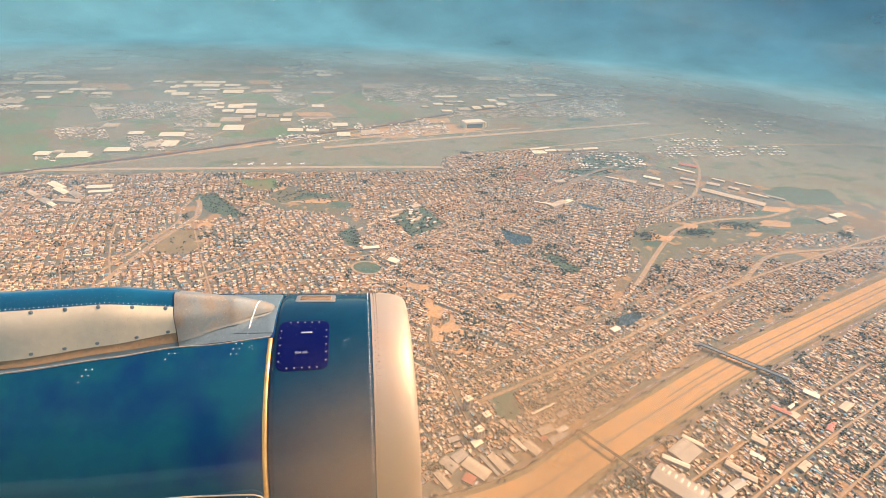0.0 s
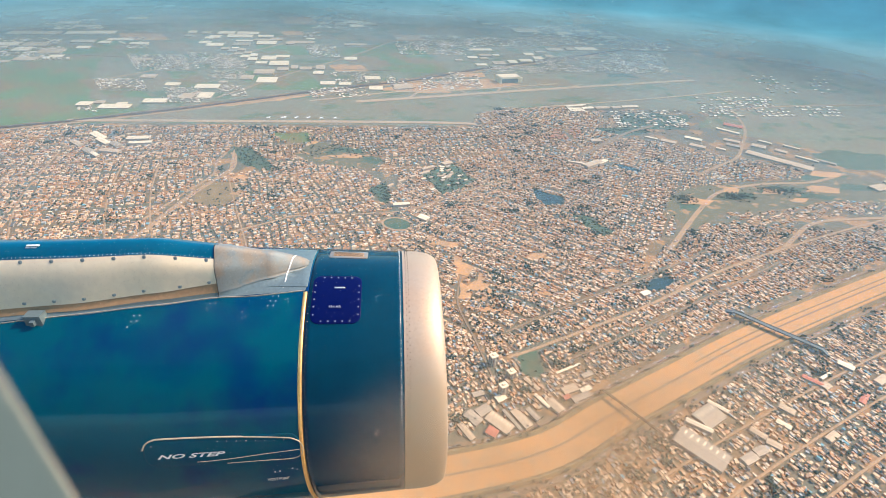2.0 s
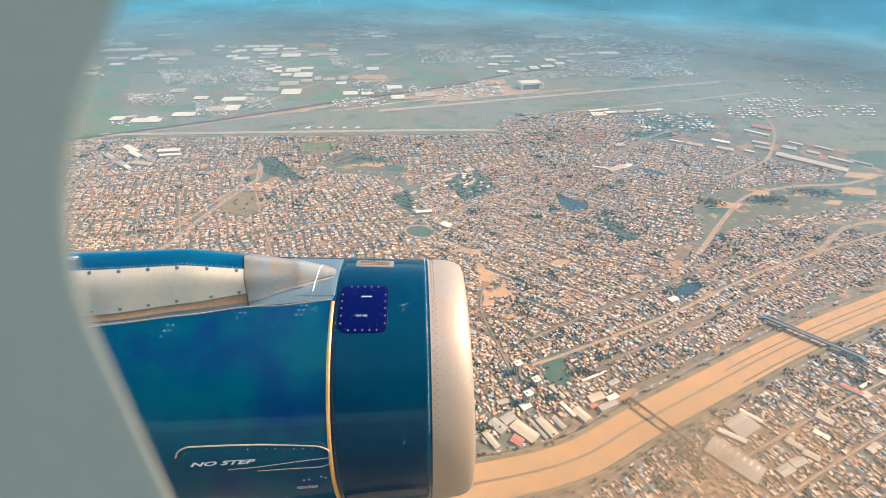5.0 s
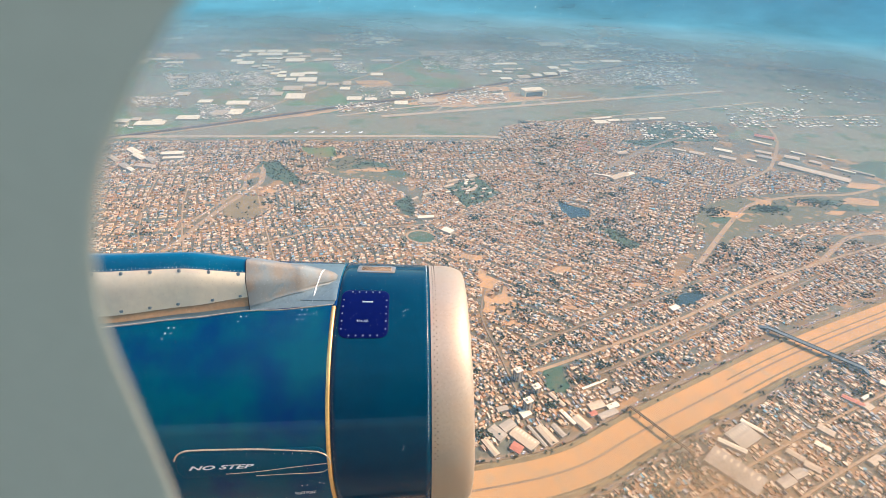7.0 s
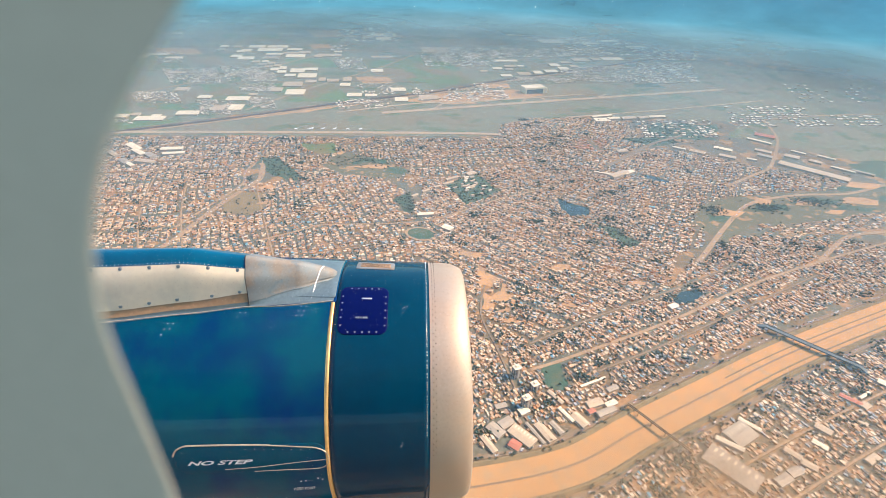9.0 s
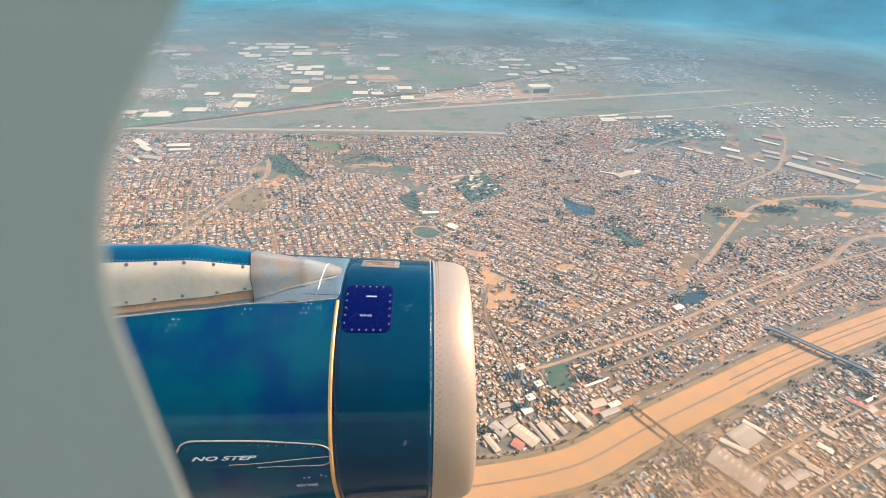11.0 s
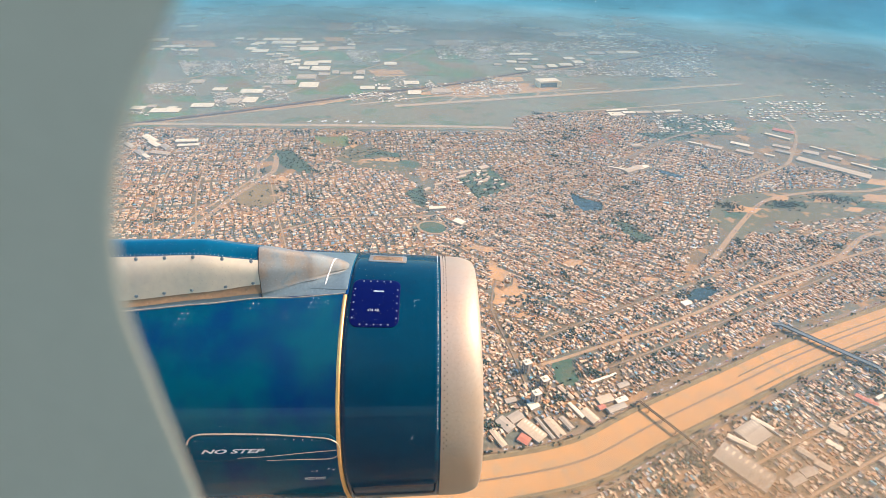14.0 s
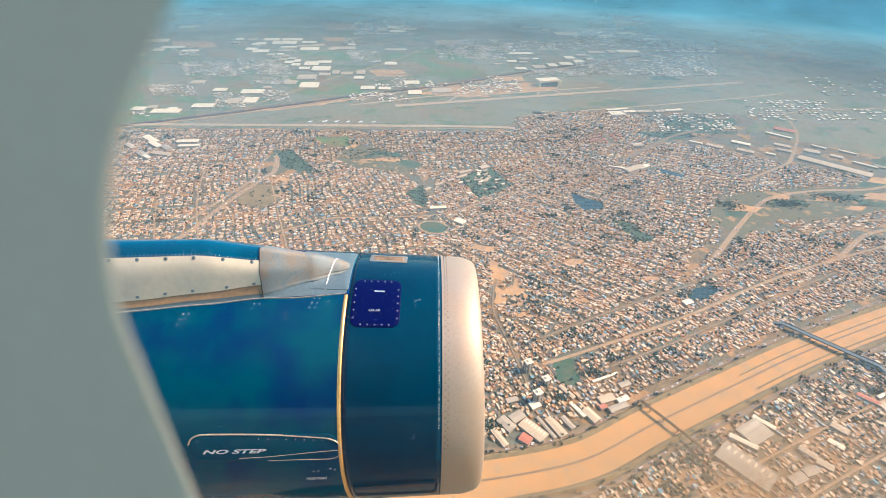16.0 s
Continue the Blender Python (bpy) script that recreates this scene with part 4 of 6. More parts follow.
patch("field_west", [(-1500, 1450), (-1080, 1640), (-930, 1740), (-1180, 1850), (-1300, 2060), (-1400, 2330), (-1500, 2600), (-2500, 2700), (-2600, 1900)], M_FIELD, "broad green field", 0.25, "grass")
patch("dirt_strip", [(-760, 1800), (-420, 2010), (-330, 2035), (-390, 1990), (-700, 1800)], M_DIRT, "bare strip beside the border", 0.6)
road("runway_edge", [(-1130, 1612), (-540, 1668), (-9, 1716), (190, 1722)], 22, M_RUNWAY, "dusty old runway strip", z=0.7)
road("runway", [(-250, 1918), (14, 2012), (440, 2165), (883, 2318), (1300, 2460)], 26, M_RUNWAY, "pale airport runway", z=0.8)
road("taxiway", [(-420, 1905), (-120, 2060), (40, 2090), (300, 2180), (600, 2290)], 12, M_RUNWAY, "pale taxiway", z=0.75)
road("taxiway", [(460, 1945), (509, 1960), (800, 2060), (1123, 2179), (1400, 2290)], 10, M_RUNWAY, "pale taxiway", z=0.75)
for a, b in (((-60, 1985), (-20, 2080)), ((180, 2070), (150, 2130)), ((420, 2158), (390, 2215)), ((640, 2235), (700, 2300)), ((300, 2112), (330, 2190))):
    road("taxiway", [a, ((a[0] + b[0]) / 2 + 4, (a[1] + b[1]) / 2), b], 9, M_RUNWAY, "pale taxiway link", z=0.72)
patch("apron", [(-190, 2080), (-60, 2075), (60, 2100), (330, 2190), (420, 2250), (300, 2330), (110, 2270), (-90, 2200)], M_DIRT, "sandy bare airport apron", 0.65)

HILLS = {
    "bare_hill": [(-330, 1500), (-240, 1480), (-120, 1400), (-95, 1350), (-160, 1320), (-290, 1335), (-370, 1400)],
    "valley": [(620, 1120), (676, 1215), (770, 1275), (900, 1300), (1140, 1345), (1300, 1380), (1420, 1300), (1300, 1210), (1120, 1210), (960, 1150), (870, 1130), (760, 1120), (660, 1020)],
    "slope": [(-560, 1200), (-480, 1210), (-440, 1130), (-470, 1080), (-540, 1090)],
}
patch("bare_hill", HILLS["bare_hill"], M_SCRUB, "bare eroded hillside with scrub", 0.5)
patch("valley_floor", HILLS["valley"], M_SCRUB, "brown scrub valley", 0.4)
patch("bare_slope", HILLS["slope"], M_BANK, "bare brown slope among houses", 0.4)
BARE = []
GULLIES = ((87, 772, 13, 31), (121, 815, 10, 28), (121, 749, 22, 8), (82, 874, 10, 25), (130, 716, 15, 10), (143, 776, 7, 12), (982, 1255, 40, 20), (1166, 1281, 45, 22), (1030, 1209, 38, 16), (868, 1257, 31, 23), (248, 770, 21, 7), (403, 851, 23, 8))
for x, y, w, h in GULLIES + ((1141, 1281, 60, 22), (735, 1180, 50, 22), (116, 791, 30, 20), (95, 845, 22, 26), (-335, 1505, 20, 18), (-470, 1240, 26, 14), (-452, 1150, 22, 12), (-215, 1400, 70, 14), (60, 940, 40, 12), (250, 900, 30, 14), (1230, 1390, 60, 26)):
    BARE.append([(x - w, y - h * 0.6), (x + w * 0.3, y - h), (x + w, y + h * 0.4), (x - w * 0.2, y + h)])
    patch("bare_patch", BARE[-1], M_DIRT, "bare orange earth", 0.70 + 0.02 * len(BARE), rough=0.2, step=9)
for x, y, w, h in ((860, 1222, 60, 20), (1020, 1272, 80, 18), (1090, 1235, 60, 16), (700, 1150, 36, 22), (1250, 1300, 70, 24), (-230, 1445, 70, 22), (-150, 1380, 40, 18)):
    patch("scrub", [(x - w, y - h), (x + w * 0.6, y - h * 0.8), (x + w, y + h), (x - w * 0.4, y + h * 0.8)], M_LAWN, "dark scrub on a slope", 0.62, "grass", 0.3, 12)
PARKS = {
    "hill_lawn": [(-470, 1570), (-360, 1580), (-345, 1500), (-400, 1480), (-440, 1520)],
    "park": [(165, 566), (172, 604), (204, 614), (216, 575), (190, 552)],
    "school_green": [(0, 1290), (95, 1385), (115, 1330), (158, 1262), (56, 1172)],
    "gully": [(-560, 1455), (-500, 1440), (-400, 1310), (-410, 1285), (-480, 1310), (-560, 1400)],
    "gully_east": [(370, 1100), (420, 1080), (460, 1010), (425, 985), (395, 1040)],
    "grove_east": [(600, 1720), (760, 1760), (820, 1700), (700, 1660)],
    "far_thicket": [(1290, 1560), (1400, 1600), (1560, 1560), (1500, 1440), (1330, 1430), (1300, 1480)],
    "gully_mid": [(-135, 1190), (-95, 1245), (-75, 1170), (-78, 1105), (-105, 1130)],
}
for name, pts in PARKS.items():
    patch(name, pts, M_FIELD if name == "hill_lawn" else M_LAWN, "dark green patch of trees and grass", 0.55, "grass", 0.28, 12)
patch("far_thicket", [(716, 1731), (948, 1753), (1022, 1921), (771, 1897)], M_LAWN, "dark teal thicket on the plain", 0.34, "grass", 0.3, 20)
patch("far_thicket", [(872, 2444), (1010, 2459), (1037, 2537), (895, 2519)], M_LAWN, "dark teal thicket on the plain", 0.34, "grass", 0.3, 20)
patch("far_thicket", [(1091, 1293), (1235, 1304), (1297, 1390), (1146, 1379)], M_LAWN, "dark teal thicket on the plain", 0.34, "grass", 0.3, 20)
PONDS = {
    "pond": [(453, 800), (479, 829), (518, 836), (524, 822), (491, 794), (458, 782)],
    "pond_long": [(302, 1234), (327, 1210), (374, 1184), (368, 1146), (323, 1134), (300, 1166)],
    "pond_north": [(578, 1416), (620, 1400), (655, 1365), (640, 1355), (600, 1378)],
}
for name, pts in PONDS.items():
    patch(name, pts, M_WATER, "dark teal pond water", 0.6, "water", 0.10, 10)
bm = bmesh.new()
bmesh.ops.create_circle(bm, cap_ends=True, segments=40, radius=1, matrix=Matrix.Translation((-51, 1020, 0.9)) @ Matrix.Rotation(radians(-20), 4, "Z") @ Matrix.Diagonal((32, 24, 1, 1)))
tagged(part("sports_ground", bm, M_LAWN, None), "oval grass sports ground", "sports field", kind="structure")
bm = bmesh.new()
bmesh.ops.create_circle(bm, cap_ends=True, segments=40, radius=1, matrix=Matrix.Translation((-51, 1020, 0.7)) @ Matrix.Rotation(radians(-20), 4, "Z") @ Matrix.Diagonal((38, 30, 1, 1)))
tagged(part("running_track", bm, M_PALEROAD, None), "sandy oval running track", "sports field", kind="structure")


# ---- large roofs: sheds and factories, each with walls, roof and skylights ----
FOOT = [(x, y, 8, 8, 0.0) for x, y in ((124, 583), (150, 558), (132, 522))]


def unit_sheds():
    a = boxes((-0.5, 0.5, -0.5, 0.5, 0, 0.8))
    wall_me = bpy.data.meshes.new("shed_wall")
    a.to_mesh(wall_me)
    a.free()
    wall_me.materials.append(M_FACADE)
    out = {}
    for key, m in (("white", M_WHITE), ("tan", M_TANROOF), ("grey", M_GREYROOF), ("red", M_REDROOF)):
        bm = bmesh.new()
        pts = [(-0.52, 0.78), (-0.52, 0.82), (0, 1.0), (0.52, 0.82), (0.52, 0.78)]
        lo = [bm.verts.new((-0.51, p, q)) for p, q in pts]
        hi = [bm.verts.new((0.51, p, q)) for p, q in pts]
        bm.faces.new(lo[::-1])
        bm.faces.new(hi)
        for k in range(5):
            bm.faces.new((lo[k], hi[k], hi[(k + 1) % 5], lo[(k + 1) % 5])[::-1])
        bmesh.ops.recalc_face_normals(bm, faces=bm.faces[:])
        me = bpy.data.meshes.new("shed_roof")
        bm.to_mesh(me)
        bm.free()
        me.materials.append(m)
        out[key] = me
    bm = bmesh.new()
    box(bm, -0.02, 0.02, 0.12, 0.38, 0.84, 0.955)
    sky_me = bpy.data.meshes.new("skylight")
    bm.to_mesh(sky_me)
    bm.free()
    sky_me.materials.append(M_WHITE)
    return wall_me, out, sky_me


WALL_ME, ROOF_ME, SKYLIGHT_ME = unit_sheds()


def shed(x, y, length, width, height, deg, roof="white", lights=False, label="", group=""):
    base = empty("warehouse", Matrix.Translation((x, y, ground_z(x, y) - 0.5)) @ Matrix.Rotation(radians(deg), 4, "Z") @ Matrix.Diagonal((length, width, height, 1)))
    tagged(base, label or {"white": "long warehouse with a pale metal roof", "tan": "long warehouse with a sandy tan roof", "grey": "warehouse with a weathered grey roof", "red": "warehouse with a faded red roof"}[roof], "warehouse", group)
    for name, me in (("walls", WALL_ME), ("roof", ROOF_ME[roof])):
        new(name, me).parent = base
    for k in range(-3, 4) if lights else ():
        ob = new("skylight", SKYLIGHT_ME)
        ob.parent, ob.location = base, (0.13 * k, 0, 0)
    FOOT.append((x, y, length / 2 + 3, width / 2 + 3, radians(deg)))
    return base


# beside the river, town side
shed(121, 468, 39, 19, 6, -43, "tan", lights=True, group="sheds beside the river")
shed(100, 489, 22, 15, 6, 36, "grey", lights=False, group="sheds beside the river")
shed(84, 476, 25, 16, 6, -46, "grey", lights=False, group="sheds beside the river")
shed(109, 453, 16, 14, 5, -35, "red", lights=False, group="sheds beside the river")
shed(73, 453, 31, 9, 5, -56, "tan", lights=False, group="sheds beside the river")
shed(154, 476, 35, 13, 5, -58, "tan", lights=False, group="sheds beside the river")
shed(140, 474, 40, 5, 4, -58, "grey", lights=False, group="sheds beside the river")
shed(172, 484, 24, 8, 5, -56, "grey", lights=False, group="sheds beside the river")
shed(208, 499, 26, 14, 6, -54, "tan", lights=True, group="sheds beside the river")
shed(190, 508, 30, 6, 5, -55, "white", lights=False, group="sheds beside the river")
shed(237, 531, 26, 13, 6, 22, "tan", lights=False, group="sheds beside the river")
shed(251, 516, 32, 10, 6, 26, "grey", lights=False, group="sheds beside the river")
shed(229, 516, 12, 8, 5, 26, "red", lights=False, group="sheds beside the river")
shed(262, 532, 20, 9, 5, 26, "white", lights=False, group="sheds beside the river")
shed(245, 575, 48, 4, 4, 26, "white", lights=False, group="sheds beside the river")
shed(180, 541, 30, 7, 5, -52, "tan", lights=False, group="sheds beside the river")
shed(128, 512, 16, 12, 6, 30, "white", lights=False, group="sheds beside the river")
shed(272, 562, 20, 9, 5, 27, "grey", lights=False, group="sheds beside the river")
shed(95, 520, 18, 9, 5, 20, "grey", lights=False, group="sheds beside the river")
shed(396, 427, 68, 33, 8, -47, "grey", lights=True, group="sheds beside the river")
shed(433, 482, 42, 30, 8, 31, "grey", lights=True, group="sheds beside the river")
shed(410, 465, 37, 8, 8, -34, "white", lights=True, group="sheds beside the river")
shed(455, 500, 31, 7, 7, -42, "white", lights=True, group="sheds beside the river")
shed(457, 413, 25, 13, 6, 26, "grey", lights=False, group="sheds beside the river")
shed(479, 425, 21, 12, 6, 22, "grey", lights=False, group="sheds beside the river")
shed(492, 454, 22, 10, 6, -47, "tan", lights=False, group="sheds beside the river")
shed(505, 436, 20, 11, 6, -40, "tan", lights=False, group="sheds beside the river")
shed(640, 556, 30, 9, 5, -42, "red", lights=False, group="sheds beside the river")
shed(668, 566, 26, 5, 5, 28, "white", lights=False, group="sheds beside the river")
shed(655, 545, 16, 12, 5, 28, "tan", lights=False, group="sheds beside the river")
shed(562, 498, 22, 12, 5, -45, "tan", lights=False, group="sheds beside the river")
shed(540, 470, 20, 9, 5, -45, "white", lights=False, group="sheds beside the river")
shed(720, 590, 24, 12, 6, -45, "white", lights=False, group="sheds beside the river")
shed(760, 560, 30, 12, 5, 28, "tan", lights=False, group="sheds beside the river")
shed(600, 450, 24, 10, 5, 28, "tan", lights=False, group="sheds beside the river")
shed(700, 520, 28, 9, 5, 40, "red", lights=False, group="sheds beside the river")
# in the town
shed(445, 776, 20, 12, 6, 27, "white", group="large roofs in the town")
shed(512, 1398, 70, 22, 10, 36, "tan", group="large roofs in the town")
shed(470, 1402, 60, 8, 8, -20, "white", group="large roofs in the town")
shed(545, 1415, 40, 16, 9, 36, "white", group="large roofs in the town")
shed(575, 1590, 36, 18, 9, 10, "tan", group="large roofs in the town")
shed(931, 1648, 56, 21, 7, -32, "white", group="large roofs in the town")
shed(915, 1579, 50, 22, 7, -32, "tan", group="large roofs in the town")
shed(1062, 1640, 50, 21, 7, -32, "tan", group="large roofs in the town")
shed(1045, 1595, 43, 18, 7, -32, "grey", group="large roofs in the town")
shed(1135, 1598, 43, 27, 7, -32, "tan", group="large roofs in the town")
shed(1100, 1740, 79, 14, 7, -42, "white", group="large roofs in the town")
shed(1150, 1800, 65, 32, 7, -32, "red", group="large roofs in the town")
shed(830, 1611, 48, 21, 7, -32, "tan", group="large roofs in the town")
shed(780, 1640, 43, 11, 7, -32, "white", group="large roofs in the town")
shed(1135, 1480, 190, 34, 7, -42, "tan", group="large roofs in the town")
shed(1190, 1560, 36, 21, 7, -42, "tan", group="large roofs in the town")
shed(1240, 1500, 65, 10, 7, -42, "white", group="large roofs in the town")
shed(1290, 1480, 58, 13, 7, -42, "grey", group="large roofs in the town")
shed(1250, 1600, 50, 10, 7, -42, "white", group="large roofs in the town")
shed(1180, 1640, 43, 11, 7, -42, "white", group="large roofs in the town")
shed(1330, 1300, 58, 32, 7, 20, "tan", group="large roofs in the town")
shed(1400, 1340, 50, 24, 7, 20, "white", group="large roofs in the town")
shed(985, 1560, 29, 11, 7, -32, "white", group="large roofs in the town")
shed(-960, 1480, 70, 22, 9, -38, "white", group="large roofs in the town")
shed(-925, 1440, 60, 18, 9, -38, "white", group="large roofs in the town")
shed(-880, 1420, 40, 20, 9, -38, "grey", group="large roofs in the town")
shed(-841, 1475, 62, 22, 9, 10, "white", group="large roofs in the town")
shed(-820, 1440, 60, 16, 9, 12, "white", group="large roofs in the town")
shed(-874, 1375, 56, 20, 8, -10, "tan", group="large roofs in the town")
shed(-930, 1370, 44, 20, 8, -38, "grey", group="large roofs in the town")
shed(-905, 1350, 44, 12, 8, -38, "white", group="large roofs in the town")
shed(-990, 1420, 50, 16, 8, -38, "tan", group="large roofs in the town")
shed(-50, 1245, 24, 8, 6, 40, "tan", group="large roofs in the town")
shed(-20, 1275, 22, 8, 6, 42, "tan", group="large roofs in the town")
shed(10, 1300, 34, 9, 6, 35, "tan", group="large roofs in the town")
shed(-78, 1215, 20, 8, 6, 50, "tan", group="large roofs in the town")
shed(10, 1045, 26, 18, 9, -35, "white", group="large roofs in the town")
shed(-45, 1110, 40, 12, 8, 10, "white", group="large roofs in the town")
shed(75, 1370, 30, 18, 7, 35, "tan", group="large roofs in the town")
shed(20, 1330, 40, 10, 8, 35, "tan", group="large roofs in the town")
shed(700, 1950, 60, 26, 9, 14, "tan", group="large roofs in the town")
shed(640, 1940, 50, 22, 9, 14, "white", group="large roofs in the town")
shed(760, 1960, 40, 24, 9, 14, "tan", group="large roofs in the town")
shed(820, 1980, 70, 20, 9, 14, "white", group="large roofs in the town")
shed(600, 1965, 90, 14, 8, 20, "white", group="large roofs in the town")
for k in range(26):
    x, y = 84 + rng.normal(0, 30), 1285 + rng.normal(0, 42)
    shed(x, y, rng.uniform(8, 17), rng.uniform(5, 8), rng.uniform(4, 6), 35 + rng.normal(0, 8), str(rng.choice(["white", "tan", "grey"])), group="school blocks among trees")
# across the airfield and the border
rest = []


def scatter_roofs(quad, n, cap=45.0):
    """Small roofs, yards and parked lorries in loose rows over a four-sided plot."""
    a, b, c, d = (np.array(p, float) for p in quad)
    ang = math.atan2(*(b - a)[::-1])
    wide, deep = np.hypot(*(b - a)), np.hypot(*(d - a))
    rows = max(2, int(math.sqrt(n * deep / wide) * 1.1))
    cols = int(n * 1.5 / rows) + 1
    for i in range(rows):
        for j in range(cols):
            u, k = (j + 0.5 + rng.normal(0, 0.22)) / cols, (i + 0.5 + rng.normal(0, 0.08)) / rows
            p = (a * (1 - u) + b * u) * (1 - k) + (d * (1 - u) + c * u) * k
            if noise.noise(Vector((p[0] * 0.012, p[1] * 0.006, n))) + 0.3 * rng.normal() < -0.12:
                continue
            l, w = wide / cols * rng.uniform(0.45, 1.0), deep / rows * rng.uniform(0.3, 0.75)
            rest.append((p[0], p[1], min(l, cap), min(w, cap), rng.uniform(2.0, 4.5), ang + rng.normal(0, 0.04)))


shed(-1272, 3037, 43, 53, 6, 9, "white", group="factories beyond the airfield")
shed(-1199, 3033, 46, 53, 6, 8, "tan", group="factories beyond the airfield")
shed(-1096, 3059, 87, 66, 5, 10, "white", group="factories beyond the airfield")
shed(-984, 3078, 112, 67, 5, 9, "white", group="factories beyond the airfield")
shed(-1258, 2944, 39, 51, 6, 9, "grey", group="factories beyond the airfield")
shed(-1120, 2943, 56, 62, 5, 9, "white", group="factories beyond the airfield")
shed(-1136, 2902, 39, 48, 7, 9, "white", group="factories beyond the airfield")
shed(-1000, 2986, 129, 75, 5, 9, "white", group="factories beyond the airfield")
shed(-868, 3009, 79, 50, 7, 11, "white", group="factories beyond the airfield")
shed(-797, 2950, 63, 60, 5, 10, "tan", group="factories beyond the airfield")
shed(-862, 2910, 85, 36, 7, 9, "tan", group="factories beyond the airfield")
shed(-1120, 2796, 54, 57, 5, 8, "white", group="factories beyond the airfield")
shed(-1056, 2756, 79, 66, 5, 10, "white", group="factories beyond the airfield")
shed(-934, 2790, 81, 66, 6, 8, "grey", group="factories beyond the airfield")
shed(-942, 2867, 83, 34, 7, 10, "white", group="factories beyond the airfield")
shed(-821, 2844, 97, 80, 7, 9, "white", group="factories beyond the airfield")
shed(-704, 2862, 42, 57, 7, 8, "tan", group="factories beyond the airfield")
shed(-651, 2900, 128, 58, 5, 9, "tan", group="factories beyond the airfield")
shed(-623, 2996, 44, 37, 5, 7, "white", group="factories beyond the airfield")
shed(-978, 2676, 39, 41, 7, 11, "tan", group="factories beyond the airfield")
shed(-932, 2631, 38, 40, 7, 9, "grey", group="factories beyond the airfield")
shed(-888, 2588, 38, 39, 5, 9, "tan", group="factories beyond the airfield")
shed(-842, 2541, 40, 48, 5, 8, "white", group="factories beyond the airfield")
shed(-794, 2490, 40, 46, 7, 9, "white", group="factories beyond the airfield")
shed(-938, 2702, 31, 32, 5, 8, "white", group="factories beyond the airfield")
shed(-896, 2662, 34, 41, 7, 8, "tan", group="factories beyond the airfield")
shed(-852, 2618, 33, 39, 5, 9, "tan", group="factories beyond the airfield")
shed(-810, 2570, 32, 48, 6, 9, "white", group="factories beyond the airfield")
shed(-728, 2529, 67, 74, 5, 8, "white", group="factories beyond the airfield")
shed(-674, 2566, 64, 48, 6, 8, "white", group="factories beyond the airfield")
shed(-738, 2432, 48, 43, 6, 8, "white", group="factories beyond the airfield")
shed(-658, 2432, 83, 77, 7, 8, "white", group="factories beyond the airfield")
shed(-619, 2338, 49, 48, 5, 7, "tan", group="factories beyond the airfield")
shed(-578, 2380, 31, 57, 5, 9, "tan", group="factories beyond the airfield")
shed(-684, 2276, 80, 70, 7, 8, "tan", group="factories beyond the airfield")
shed(-640, 2152, 77, 78, 6, 7, "white", group="factories beyond the airfield")
shed(-728, 2181, 48, 58, 6, 6, "tan", group="factories beyond the airfield")
shed(-524, 2361, 52, 48, 7, 10, "tan", group="factories beyond the airfield")
shed(-464, 2390, 38, 66, 7, 7, "tan", group="factories beyond the airfield")
shed(-457, 2300, 44, 46, 6, 6, "white", group="factories beyond the airfield")
shed(-1108, 2138, 53, 52, 6, 7, "tan", group="factories beyond the airfield")
shed(-1250, 2408, 69, 36, 5, 8, "tan", group="factories beyond the airfield")
shed(-1530, 2778, 117, 47, 5, 8, "white", group="factories beyond the airfield")
shed(-1052, 1758, 97, 44, 5, 7, "white", group="factories beyond the airfield")
shed(-948, 1828, 75, 45, 7, 7, "white", group="factories beyond the airfield")
shed(-1157, 1768, 45, 39, 7, 5, "white", group="factories beyond the airfield")
shed(-1120, 1792, 28, 29, 7, 7, "tan", group="factories beyond the airfield")
shed(-1044, 1787, 31, 28, 5, 8, "white", group="factories beyond the airfield")
shed(-838, 2032, 86, 53, 6, 7, "white", group="factories beyond the airfield")
shed(-973, 2040, 51, 41, 6, 6, "white", group="factories beyond the airfield")
shed(-864, 1900, 44, 59, 6, 6, "tan", group="factories beyond the airfield")
shed(-804, 1917, 49, 66, 6, 6, "white", group="factories beyond the airfield")
shed(-801, 2102, 32, 27, 5, 7, "tan", group="factories beyond the airfield")
shed(-392, 2148, 60, 48, 5, 7, "white", group="factories beyond the airfield")
shed(-320, 2140, 50, 34, 7, 6, "white", group="factories beyond the airfield")
shed(-217, 2250, 64, 51, 6, 9, "white", group="factories beyond the airfield")
shed(-190, 2101, 54, 52, 6, 5, "white", group="factories beyond the airfield")
shed(-80, 2139, 79, 54, 7, 6, "tan", group="factories beyond the airfield")
shed(-366, 2895, 115, 46, 7, 10, "tan", group="factories beyond the airfield")
shed(-352, 2582, 59, 56, 6, 8, "white", group="factories beyond the airfield")
shed(176, 2653, 38, 30, 5, 10, "tan", group="factories beyond the airfield")
shed(250, 2720, 50, 41, 6, 7, "white", group="factories beyond the airfield")
shed(308, 2709, 42, 31, 7, 7, "tan", group="factories beyond the airfield")
shed(319, 2781, 63, 43, 7, 8, "tan", group="factories beyond the airfield")
shed(378, 2796, 35, 32, 6, 9, "white", group="factories beyond the airfield")
shed(377, 2628, 63, 58, 5, 9, "tan", group="factories beyond the airfield")
shed(448, 2662, 45, 59, 7, 8, "white", group="factories beyond the airfield")
shed(522, 2703, 65, 51, 6, 10, "white", group="factories beyond the airfield")
shed(563, 2850, 53, 56, 6, 10, "white", group="factories beyond the airfield")
shed(600, 2777, 52, 54, 5, 9, "white", group="factories beyond the airfield")
shed(639, 2917, 61, 35, 7, 9, "tan", group="factories beyond the airfield")
